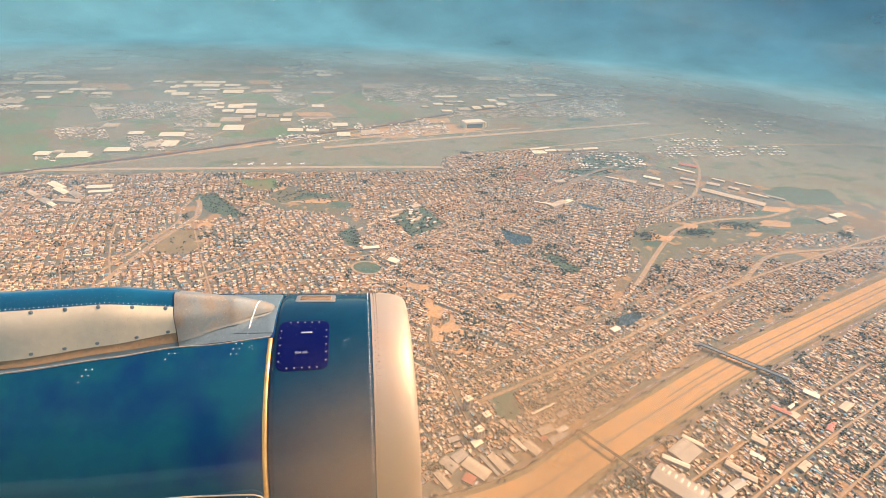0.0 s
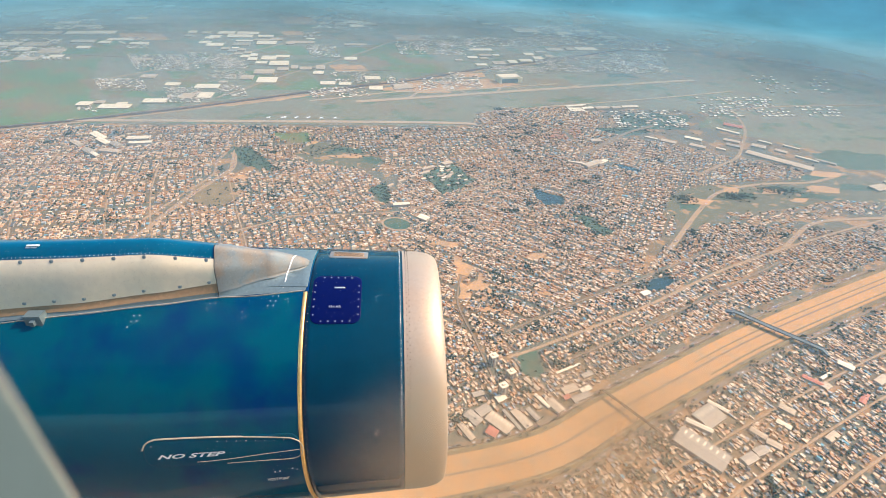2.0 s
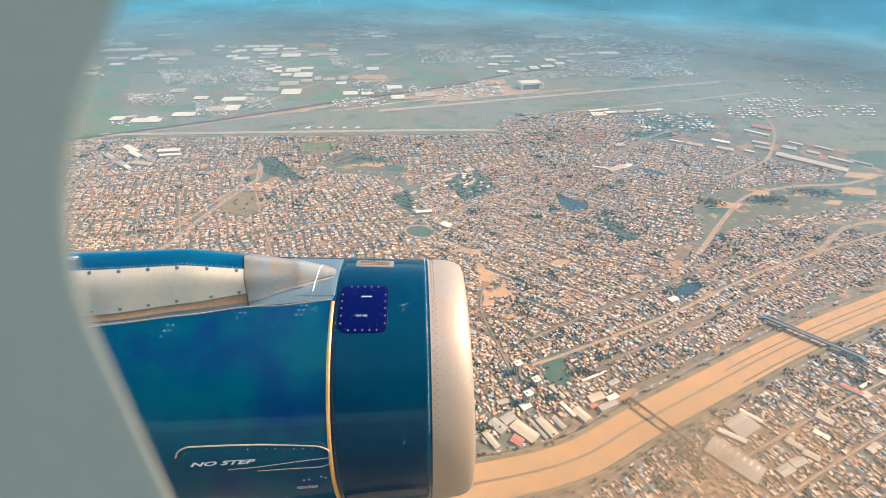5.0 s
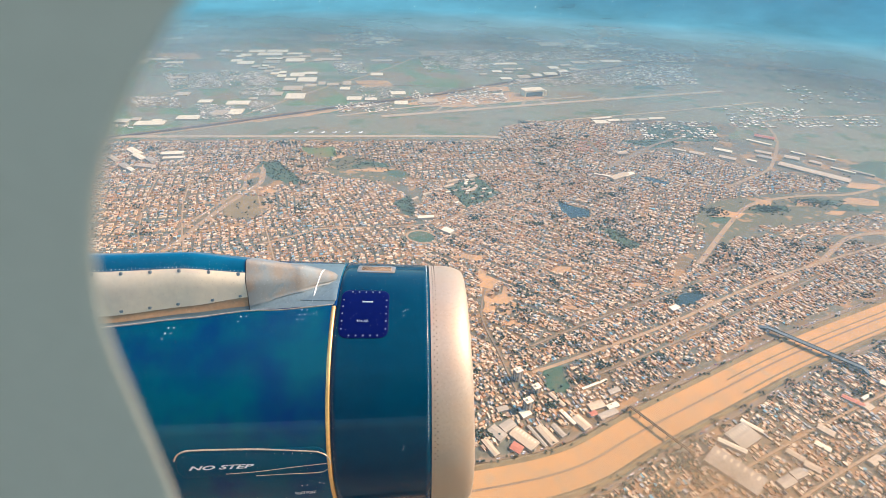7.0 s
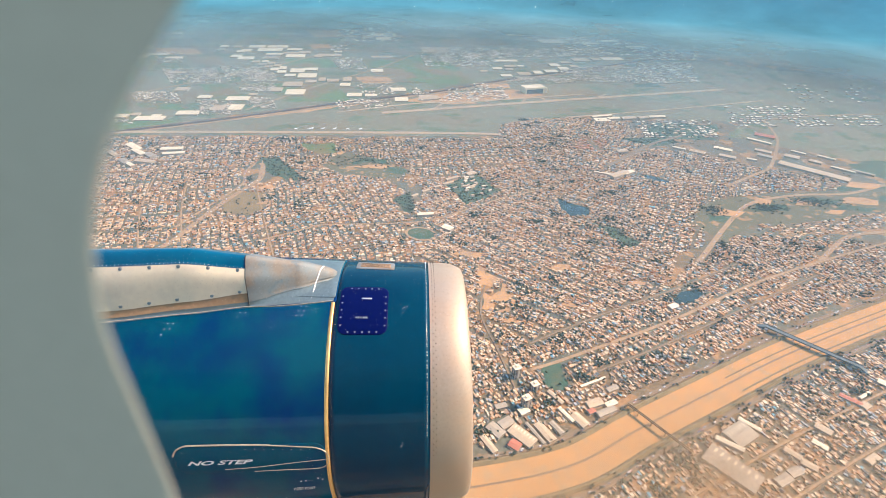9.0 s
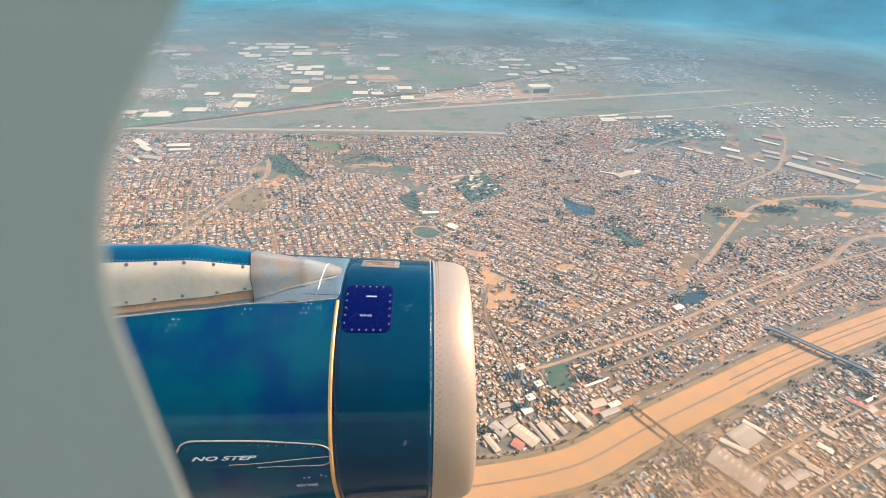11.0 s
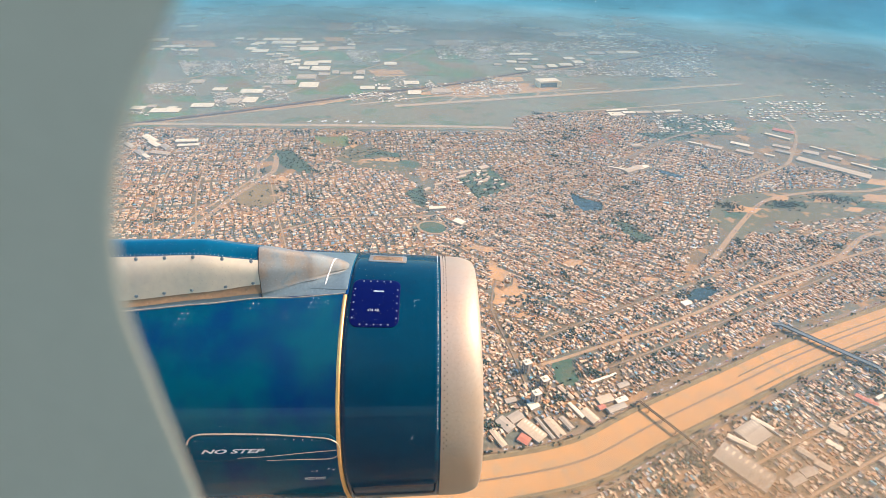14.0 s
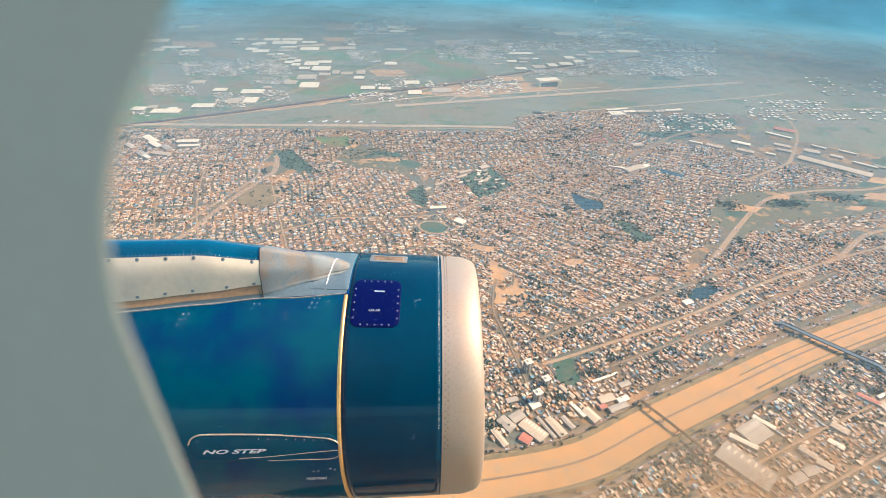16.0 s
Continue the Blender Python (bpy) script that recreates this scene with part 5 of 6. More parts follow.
shed(667, 2832, 44, 45, 6, 8, "tan", group="factories beyond the airfield")
shed(314, 2916, 119, 46, 5, 10, "white", group="factories beyond the airfield")
shed(283, 2569, 53, 37, 7, 9, "white", group="factories beyond the airfield")
shed(444, 3746, 114, 54, 6, 12, "white", group="factories beyond the airfield")
shed(542, 3656, 60, 52, 5, 11, "tan", group="factories beyond the airfield")
shed(660, 3555, 157, 116, 5, 11, "white", group="factories beyond the airfield")
shed(734, 3004, 94, 62, 7, 10, "tan", group="factories beyond the airfield")
shed(828, 3033, 50, 63, 7, 8, "tan", group="factories beyond the airfield")
shed(929, 3064, 122, 65, 5, 9, "white", group="factories beyond the airfield")
shed(908, 3522, 92, 49, 6, 10, "white", group="factories beyond the airfield")
shed(1058, 3628, 106, 52, 7, 11, "white", group="factories beyond the airfield")
shed(1182, 3456, 128, 49, 6, 8, "white", group="factories beyond the airfield")
shed(1415, 3220, 86, 45, 5, 8, "grey", group="factories beyond the airfield")
shed(-641, 3676, 50, 71, 5, 11, "tan", group="factories beyond the airfield")
shed(-560, 3604, 66, 68, 6, 10, "grey", group="factories beyond the airfield")
shed(-464, 3569, 69, 83, 6, 10, "white", group="factories beyond the airfield")
shed(-525, 3474, 67, 79, 6, 9, "tan", group="factories beyond the airfield")
shed(-422, 3434, 87, 78, 7, 11, "white", group="factories beyond the airfield")
shed(-628, 3465, 60, 63, 7, 12, "tan", group="factories beyond the airfield")
shed(-344, 3518, 76, 65, 7, 12, "tan", group="factories beyond the airfield")
shed(-308, 4422, 102, 74, 7, 14, "white", group="factories beyond the airfield")
shed(-137, 4432, 122, 74, 7, 13, "white", group="factories beyond the airfield")
shed(149, 4452, 79, 99, 6, 12, "tan", group="factories beyond the airfield")
shed(478, 4528, 136, 103, 5, 13, "grey", group="factories beyond the airfield")
shed(592, 1924, 59, 40, 5, 7, "white", group="factories beyond the airfield")
scatter_roofs([(-1205, 2230), (-983, 2260), (-1120, 2518), (-1361, 2483)], 390)
scatter_roofs([(-977, 2290), (-761, 2319), (-883, 2601), (-1121, 2566)], 330)
scatter_roofs([(-866, 2137), (-713, 2156), (-776, 2297), (-936, 2276)], 165)
scatter_roofs([(-1192, 1928), (-1023, 1947), (-1121, 2105), (-1300, 2082)], 180)
scatter_roofs([(-914, 1859), (-783, 1873), (-857, 2013), (-996, 1997)], 135)
scatter_roofs([(-743, 1913), (-650, 1924), (-718, 2070), (-817, 2058)], 105)
scatter_roofs([(-917, 1817), (-789, 1832), (-828, 1904), (-961, 1889)], 60)
scatter_roofs([(-1136, 1693), (-1071, 1699), (-1104, 1745), (-1170, 1738)], 21)
scatter_roofs([(-120, 2715), (220, 2766), (199, 3109), (-177, 3046)], 345)
scatter_roofs([(19, 2843), (342, 2892), (333, 3300), (-29, 3237)], 345)
scatter_roofs([(241, 2992), (699, 3065), (721, 3332), (228, 3247)], 300)
scatter_roofs([(-542, 2579), (-400, 2600), (-476, 2877), (-630, 2853)], 135)
scatter_roofs([(-673, 3301), (-316, 3367), (-431, 3959), (-842, 3871)], 195)
scatter_roofs([(-416, 4233), (-27, 4321), (-56, 4628), (-469, 4528)], 90)
scatter_roofs([(-669, 3027), (-560, 3045), (-606, 3205), (-719, 3185)], 37)
scatter_roofs([(377, 4413), (609, 4466), (620, 4723), (376, 4665)], 37)
scatter_roofs([(283, 2428), (582, 2468), (589, 2600), (278, 2557)], 255)
scatter_roofs([(558, 2485), (895, 2530), (952, 2876), (575, 2819)], 495)
scatter_roofs([(888, 2508), (1233, 2554), (1372, 3052), (967, 2989)], 345)
scatter_roofs([(677, 3124), (1129, 3197), (1263, 3870), (726, 3767)], 285)
scatter_roofs([(1088, 3067), (1470, 3127), (1588, 3518), (1162, 3444)], 135)
scatter_roofs([(-361, 2156), (-220, 2174), (-265, 2355), (-416, 2335)], 90)
scatter_roofs([(-267, 2168), (-113, 2187), (-140, 2322), (-303, 2301)], 60)
scatter_roofs([(-416, 1943), (-200, 1968), (-236, 2104), (-463, 2076)], 90)
scatter_roofs([(-119, 2085), (137, 2115), (116, 2307), (-159, 2272)], 165)
scatter_roofs([(139, 2149), (259, 2163), (243, 2423), (111, 2405)], 75)
scatter_roofs([(1091, 1899), (1411, 1932), (1532, 2213), (1172, 2171)], 110, 14.0)
scatter_roofs([(1415, 1939), (1698, 1968), (1782, 2121), (1480, 2088)], 36, 14.0)
scatter_roofs([(697, 1737), (967, 1763), (1021, 1973), (724, 1941)], 120, 13.0)
scatter_roofs([(1504, 2252), (1937, 2302), (2149, 2676), (1653, 2610)], 36, 14.0)
shed(-1986, 2841, 228, 74, 6, 15, "tan", group="factories beyond the airfield")
shed(-1742, 2905, 223, 74, 6, 15, "white", group="factories beyond the airfield")
shed(-1953, 2579, 100, 74, 5, 13, "white", group="factories beyond the airfield")
shed(-1825, 2486, 67, 68, 7, 13, "white", group="factories beyond the airfield")
shed(-1832, 2594, 94, 73, 6, 13, "tan", group="factories beyond the airfield")
shed(-1693, 2480, 100, 86, 6, 12, "tan", group="factories beyond the airfield")
shed(-1620, 2394, 53, 45, 5, 12, "white", group="factories beyond the airfield")
shed(-1670, 2698, 99, 55, 7, 13, "tan", group="factories beyond the airfield")
shed(-1566, 2696, 51, 54, 7, 13, "white", group="factories beyond the airfield")
shed(-1404, 2701, 82, 43, 7, 13, "white", group="factories beyond the airfield")
shed(-1780, 2268, 79, 42, 5, 11, "tan", group="factories beyond the airfield")
shed(-1706, 2324, 85, 61, 6, 11, "tan", group="factories beyond the airfield")
shed(-1988, 3130, 101, 71, 6, 16, "white", group="factories beyond the airfield")
shed(-1852, 3072, 126, 55, 5, 16, "white", group="factories beyond the airfield")
shed(-1717, 3356, 106, 63, 5, 17, "white", group="factories beyond the airfield")
shed(-1933, 2444, 60, 58, 5, 12, "tan", group="factories beyond the airfield")
shed(-1600, 2572, 54, 50, 7, 12, "white", group="factories beyond the airfield")
scatter_roofs([(-1833, 2283), (-1528, 2344), (-1804, 2741), (-2142, 2658)], 225)
scatter_roofs([(-1436, 2590), (-1319, 2616), (-1454, 2857), (-1580, 2826)], 60)
scatter_roofs([(-3008, 3773), (-2214, 4100), (-2464, 4534), (-3303, 4137)], 105)
scatter_roofs([(-1978, 2937), (-1728, 3005), (-1898, 3280), (-2163, 3199)], 75)
rest = np.array(rest)
patch("dirt_lot", [(-1509, 2782), (-1307, 2815), (-1410, 2964), (-1621, 2928)], M_DIRT, "bare orange graded lot", 0.70)
patch("dirt_lot", [(-1246, 2584), (-1096, 2607), (-1209, 2774), (-1366, 2749)], M_BANK, "bare brown lot", 0.72)
patch("dirt_lot", [(-853, 3422), (-660, 3459), (-757, 3697), (-962, 3656)], M_DIRT, "bare orange graded lot", 0.74)
patch("dirt_lot", [(-390, 2349), (-243, 2368), (-290, 2478), (-442, 2457)], M_DIRT, "bare orange graded lot", 0.76)
patch("dirt_lot", [(-347, 2514), (-194, 2536), (-232, 2636), (-390, 2613)], M_BANK, "bare brown lot", 0.78)
patch("dirt_lot", [(-242, 2463), (-147, 2476), (-186, 2583), (-285, 2569)], M_BANK, "bare brown lot", 0.80)
patch("dirt_lot", [(-144, 3084), (19, 3111), (-14, 3239), (-182, 3210)], M_RUNWAY, "pale graded building plot", 0.82)
patch("dirt_lot", [(-16, 3274), (368, 3342), (333, 3585), (-75, 3509)], M_BANK, "bare brown lot", 0.84)
patch("dirt_lot", [(-1225, 3200), (-1002, 3241), (-1038, 3309), (-1265, 3267)], M_BANK, "bare brown lot", 0.86)
patch("dirt_lot", [(-776, 3073), (-666, 3092), (-716, 3203), (-829, 3183)], M_DIRT, "bare orange graded lot", 0.88)
patch("dirt_lot", [(-333, 3021), (-238, 3036), (-258, 3097), (-354, 3080)], M_BANK, "bare brown lot", 0.90)
patch("dirt_lot", [(-26, 2064), (124, 2082), (94, 2177), (-62, 2159)], M_DIRT, "bare orange graded lot", 0.92)
patch("dirt_lot", [(160, 2332), (289, 2349), (271, 2426), (139, 2409)], M_DIRT, "bare orange graded lot", 0.94)
patch("dirt_lot", [(-1238, 1952), (-1082, 1971), (-1182, 2089), (-1345, 2068)], M_BANK, "bare brown lot", 0.96)
patch("dirt_lot", [(-775, 2007), (-710, 2015), (-761, 2090), (-828, 2082)], M_BANK, "bare brown lot", 0.98)
patch("dirt_lot", [(1047, 3829), (1644, 3944), (1678, 4143), (1053, 4017)], M_DIRT, "bare orange graded lot", 1.00)
patch("dirt_lot", [(513, 2246), (666, 2265), (656, 2376), (497, 2356)], M_BANK, "bare brown lot", 1.02)
patch("field", [(-1440, 2448), (-1216, 2481), (-1437, 2779), (-1682, 2739)], M_FIELD, "green farm field", 0.550, "grass")
patch("field", [(-903, 1992), (-786, 2006), (-955, 2244), (-1084, 2227)], M_FIELD, "green farm field", 0.562, "grass")
patch("field", [(-656, 2021), (-380, 2054), (-521, 2321), (-825, 2281)], M_FIELD, "green farm field", 0.574, "grass")
patch("field", [(-1119, 1849), (-970, 1866), (-1037, 1946), (-1191, 1928)], M_FIELD, "green farm field", 0.586, "grass")
patch("field", [(-763, 2595), (-545, 2627), (-640, 2823), (-870, 2786)], M_FIELD, "green farm field", 0.598, "grass")
patch("field", [(-161, 2369), (124, 2407), (-29, 2949), (-366, 2895)], M_FIELD, "green farm field", 0.610, "grass")
patch("field", [(-1346, 3252), (-1022, 3312), (-1117, 3494), (-1455, 3427)], M_FIELD, "green farm field", 0.622, "grass")
patch("field", [(-490, 2635), (-210, 2677), (-275, 2852), (-570, 2806)], M_FIELD, "green farm field", 0.634, "grass")
patch("field", [(-798, 3242), (-500, 3296), (-554, 3439), (-863, 3380)], M_FIELD, "green farm field", 0.646, "grass")

# ---- houses ----
def inside(poly, xs, ys):
    hit = np.zeros(len(xs), bool)
    n = len(poly)
    for i in range(n):
        (x0, y0), (x1, y1) = poly[i], poly[(i + 1) % n]
        c = (y0 > ys) != (y1 > ys)
        hit ^= c & (xs < (x1 - x0) * (ys - y0) / (y1 - y0 + 1e-9) + x0)
    return hit


def clear_of_roads(xs, ys, extra=3.0):
    ok = np.ones(len(xs), bool)
    for line, w in ROADS:
        for a, b in zip(line, line[1:]):
            d = b - a
            t = np.clip(((xs - a[0]) * d[0] + (ys - a[1]) * d[1]) / (d @ d + 1e-9), 0, 1)
            ok &= np.hypot(xs - a[0] - t * d[0], ys - a[1] - t * d[1]) > w + extra
    return ok


DISTRICTS = (
    ("grid_west", [(-1000, 830), (-620, 830), (-590, 1000), (-560, 1130), (-535, 1250), (-560, 1420), (-560, 1500), (-545, 1620), (-1160, 1560), (-1500, 1400), (-1300, 1100)], 102, 5.5, 6.8, 18.6),
    ("rows_centre", [(-600, 840), (-60, 800), (-40, 1000), (-60, 1180), (-180, 1330), (-330, 1330), (-430, 1290), (-545, 1240), (-580, 1040)], 114, 5.5, 6.8, 18.6),
    ("top_row", [(-545, 1620), (-560, 1460), (-430, 1290), (-180, 1330), (-60, 1280), (160, 1400), (340, 1480), (330, 1930), (197, 1820), (175, 1680), (0, 1660)], 100, 5.5, 6.8, 18.6),
    ("middle", [(-60, 800), (-50, 640), (160, 640), (420, 770), (520, 960), (480, 1150), (560, 1420), (340, 1480), (160, 1400), (-60, 1280), (-60, 1180), (-40, 1000)], 55, 4.8, 8.0, 18.6),
    ("riverside", [(-50, 640), (-60, 440), (20, 440), (160, 480), (320, 565), (620, 730), (900, 860), (1500, 1130), (1500, 1220), (1050, 1040), (700, 1060), (560, 960), (420, 790), (160, 650)], 27, 4.8, 8.0, 18.6),
    ("east_rows", [(560, 1420), (480, 1150), (520, 960), (600, 1010), (700, 1220), (900, 1310), (1120, 1350), (1190, 1410), (980, 1500), (860, 1580), (700, 1640), (500, 1480)], -30, 5.5, 6.8, 18.6),
    ("north_east", [(340, 1480), (560, 1420), (500, 1480), (690, 1660), (680, 1900), (520, 1940), (330, 1920)], 60, 5.5, 6.8, 18.6),
    ("red_estate", [(430, 1600), (500, 1590), (560, 1680), (520, 1720), (440, 1700)], 5, 8.0, 8.0, 22),
    ("south_bank", [(60, 350), (300, 450), (620, 622), (1000, 800), (1500, 1030), (1500, 700), (900, 340), (500, 240), (150, 250)], 28, 4.8, 8.0, 18.6),
    ("valley_village", [(760, 1040), (870, 1030), (960, 1090), (1100, 1130), (1300, 1150), (1400, 1260), (1150, 1210), (1000, 1180), (880, 1160), (780, 1130)], 34, 9.5, 11, 34),
)
KEEP_OUT = [*BARE, HILLS["bare_hill"], HILLS["valley"], HILLS["slope"], *PARKS.values(), *PONDS.values(), [(-92, 1000), (-36, 985), (-8, 1030), (-56, 1055), (-94, 1045)]]
CUBE = np.array([(-.5, -.5, 0), (.5, -.5, 0), (.5, .5, 0), (-.5, .5, 0), (-.5, -.5, 1), (.5, -.5, 1), (.5, .5, 1), (-.5, .5, 1)])
SIDES = np.array([(0, 1, 5, 4), (1, 2, 6, 5), (2, 3, 7, 6), (3, 0, 4, 7), (4, 5, 6, 7)])


def block_mesh(name, c, size, ang, z0, label, category, mats):
    """Many low blocks joined in one sheet of geometry: walls and roofs."""
    n = len(c)
    p = CUBE[None] * size[:, None, :]
    ca, sa = np.cos(ang)[:, None], np.sin(ang)[:, None]
    q = np.empty((n, 8, 3))
    q[..., 0] = c[:, 0, None] + p[..., 0] * ca - p[..., 1] * sa
    q[..., 1] = c[:, 1, None] + p[..., 0] * sa + p[..., 1] * ca
    q[..., 2] = z0[:, None] + p[..., 2]
    faces = (SIDES[None] + 8 * np.arange(n)[:, None, None]).reshape(-1, 4)
    me = bpy.data.meshes.new(name)
    me.from_pydata(q.reshape(-1, 3).tolist(), [], faces.tolist())
    for m in mats:
        me.materials.append(m)
    me.polygons.foreach_set("material_index", np.tile([0, 0, 0, 0, 1], n))
    me.update()
    return tagged(new(name, me), label, category, kind="stuff")


def lots(poly, deg, lot_w, lot_d, pitch):
    xs, ys = np.array([p[0] for p in poly]), np.array([p[1] for p in poly])
    cx, cy = xs.mean(), ys.mean()
    reach = max(np.hypot(xs - cx, ys - cy)) + 50
    u, w = np.arange(-reach, reach, lot_w), np.arange(-reach, reach, pitch)
    a = math.radians(deg)
    rows = []
    for base in w:
        for off in (0.0, lot_d):
            t = u + rng.normal(0, lot_w * 0.22, len(u))
            s = base + off + rng.normal(0, 1.1, len(u))
            keep = (np.mod(u, lot_w * 11) > lot_w * 1.5) & (rng.random(len(u)) > 0.10)
            rows.append(np.stack([t[keep], s[keep]], 1))
    r = np.concatenate(rows)
    warp = (7 * np.sin(r[:, :1] * 0.012 + deg) + 5 * np.sin(r[:, :1] * 0.031 + r[:, 1:] * 0.02)) * np.array([[0, 1]])
    r = r + warp
    x, y = cx + r[:, 0] * math.cos(a) - r[:, 1] * math.sin(a), cy + r[:, 0] * math.sin(a) + r[:, 1] * math.cos(a)
    ok = inside(poly, x, y)
    for k in KEEP_OUT:
        ok &= ~inside(k, x, y)
    for fx, fy, fl, fw, fa in FOOT:
        p, q = (x - fx) * math.cos(fa) + (y - fy) * math.sin(fa), (y - fy) * math.cos(fa) - (x - fx) * math.sin(fa)
        ok &= (np.abs(p) > fl) | (np.abs(q) > fw)
    x, y = x[ok], y[ok]
    ok = clear_of_roads(x, y, 1.8)
    return np.stack([x[ok], y[ok]], 1)


block_mesh("factory_rows", rest[:, :2], rest[:, 2:5], rest[:, 5], np.array([ground_z(x, y) for x, y in rest[:, :2]]), "rows of pale factory roofs beyond the airfield", "factories", (M_FACADE, M_ROOFPALE))
NEAR, TREES = [], []
ESTATE = [p for d, p, *_ in DISTRICTS if d == "red_estate"][0]
for name, poly, deg, lot_w, lot_d, pitch in DISTRICTS:
    if name == "north_east":
        KEEP_OUT.append(ESTATE)
    elif name == "red_estate":
        KEEP_OUT.remove(ESTATE)
    fine = 0.82 if name in ("riverside", "south_bank", "middle") else 0.7 if name == "valley_village" else 1.12
    lot_w, lot_d, pitch = lot_w * fine, lot_d * fine, pitch * fine
    c = lots(poly, deg, lot_w, lot_d, pitch)
    n = len(c)
    size = np.stack([lot_w * rng.uniform(0.5, 1.15, n), lot_d * rng.uniform(0.5, 1.15, n), rng.choice([2.0, 2.3, 2.7, 3.6, 4.4, 5.4], n, p=[.30, .25, .2, .15, .07, .03])], 1)
    if lot_w > 9.5:
        size[:, 2] = rng.choice([2.0, 3.0, 5.0], n)
    ang = np.radians(deg) + rng.normal(0, 0.10, n)
    near = np.hypot(c[:, 0] - 330, c[:, 1] - 520) < 1e9
    if name in ("riverside", "south_bank"):
        near = (np.hypot(c[:, 0] - 330, (c[:, 1] - 520) * 1.3) < 175)
        for k in np.nonzero(near)[0]:
            NEAR.append((c[k], size[k], ang[k]))
    else:
        near[:] = False
    far = ~near
    block_mesh("house_rows", c[far], size[far], ang[far], np.zeros(far.sum()), "dense rows of small flat-roofed block houses", "houses", (M_WALL, M_TILE if name == "red_estate" else M_ROOF))
    # lean-tos and roof rooms
    k = far & (rng.random(n) < 0.95)
    m = k.sum()
    side_ = rng.uniform(-0.5, 0.5, (m, 2)) * size[k, :2] * 1.3
    block_mesh("house_annexes", c[k] + side_, np.stack([size[k, 0] * rng.uniform(0.25, 0.6, m), size[k, 1] * rng.uniform(0.25, 0.6, m), size[k, 2] * rng.uniform(0.5, 1.35, m)], 1), ang[k], np.zeros(m), "lean-tos and roof rooms of the houses", "houses", (M_WALL, M_ROOF))
    pick = c[rng.random(n) < (0.20 if lot_w < 9.5 else 0.03)]
    TREES.append(pick + rng.normal(0, 4.0, pick.shape))

# the houses nearest the camera, each a thing of its own
def unit_house(kind):
    bm = bmesh.new()
    box(bm, -0.5, 0.5, -0.5, 0.5, 0, 0.94)
    if kind == 2:
        box(bm, 0.5, 0.8, -0.4, 0.2, 0, 0.6)
    w = bpy.data.meshes.new("house_walls")
    bm.to_mesh(w)
    bm.free()
    w.materials.append(M_WALL)
    bm = bmesh.new()
    if kind == 1:
        pts = [(-0.55, 0.9), (0, 1.25), (0.55, 0.9), (0.55, 0.86), (0, 1.2), (-0.55, 0.86)]
        a = [bm.verts.new((-0.54, p, q)) for p, q in pts]
        b = [bm.verts.new((0.54, p, q)) for p, q in pts]
        bm.faces.new(a), bm.faces.new(b[::-1])
        for k in range(6):
            bm.faces.new((a[k], b[k], b[(k + 1) % 6], a[(k + 1) % 6]))
        bmesh.ops.recalc_face_normals(bm, faces=bm.faces[:])
    else:
        box(bm, -0.52, 0.52, -0.52, 0.52, 0.945, 1.0)
        for s in ((-0.52, 0.52, -0.52, -0.48), (-0.52, 0.52, 0.48, 0.52), (-0.52, -0.48, -0.47, 0.47), (0.48, 0.52, -0.47, 0.47)):
            box(bm, *s, 1.003, 1.09)
        if kind == 2:
            box(bm, 0.5, 0.82, -0.42, 0.22, 0.605, 0.63)
    r = bpy.data.meshes.new("house_roof")
    bm.to_mesh(r)
    bm.free()
    r.materials.append(M_ROOF)
    bm = bmesh.new()
    bmesh.ops.create_cone(bm, cap_ends=True, segments=10, radius1=0.09, radius2=0.08, depth=0.3, matrix=Matrix.Translation((0.25, 0.2, 1.16)))
    t = bpy.data.meshes.new("water_tank")
    bm.to_mesh(t)
    bm.free()
    t.materials.append(M_DARK)
    bm = bmesh.new()
    box(bm, -0.1, 0.06, -0.506, -0.5, 0.0, 0.62)
    d = bpy.data.meshes.new("house_door")
    bm.to_mesh(d)
    bm.free()
    d.materials.append(M_WINDOW)
    return w, r, t, d


KINDS = [unit_house(k) for k in range(3)]
NEAR.sort(key=lambda h: math.hypot(h[0][0] - 330, h[0][1] - 520))
LABELS = ("small flat-roofed block house with a parapet", "small block house with a pitched roof", "small flat-roofed block house with a lean-to")
for i, (c, s, a) in enumerate(NEAR[:300]):
    k = int(rng.choice([0, 0, 1, 2, 2]))
    base = empty("house", Matrix.Translation((c[0], c[1], 0)) @ Matrix.Rotation(a, 4, "Z") @ Matrix.Diagonal((*s, 1)), label=LABELS[k], category="house", group="houses near the river")
    for name, me in zip(("walls", "roof", "water_tank", "door"), KINDS[k]):
        if name == "water_tank" and (k == 1 or rng.random() < 0.5):
            continue
        new(name, me).parent = base
if len(NEAR) > 300:
    c, s, a = (np.array([h[k] for h in NEAR[300:]]) for k in range(3))
    block_mesh("house_rows", c, s, a, np.zeros(len(c)), "dense rows of small flat-roofed block houses", "houses", (M_WALL, M_ROOF))

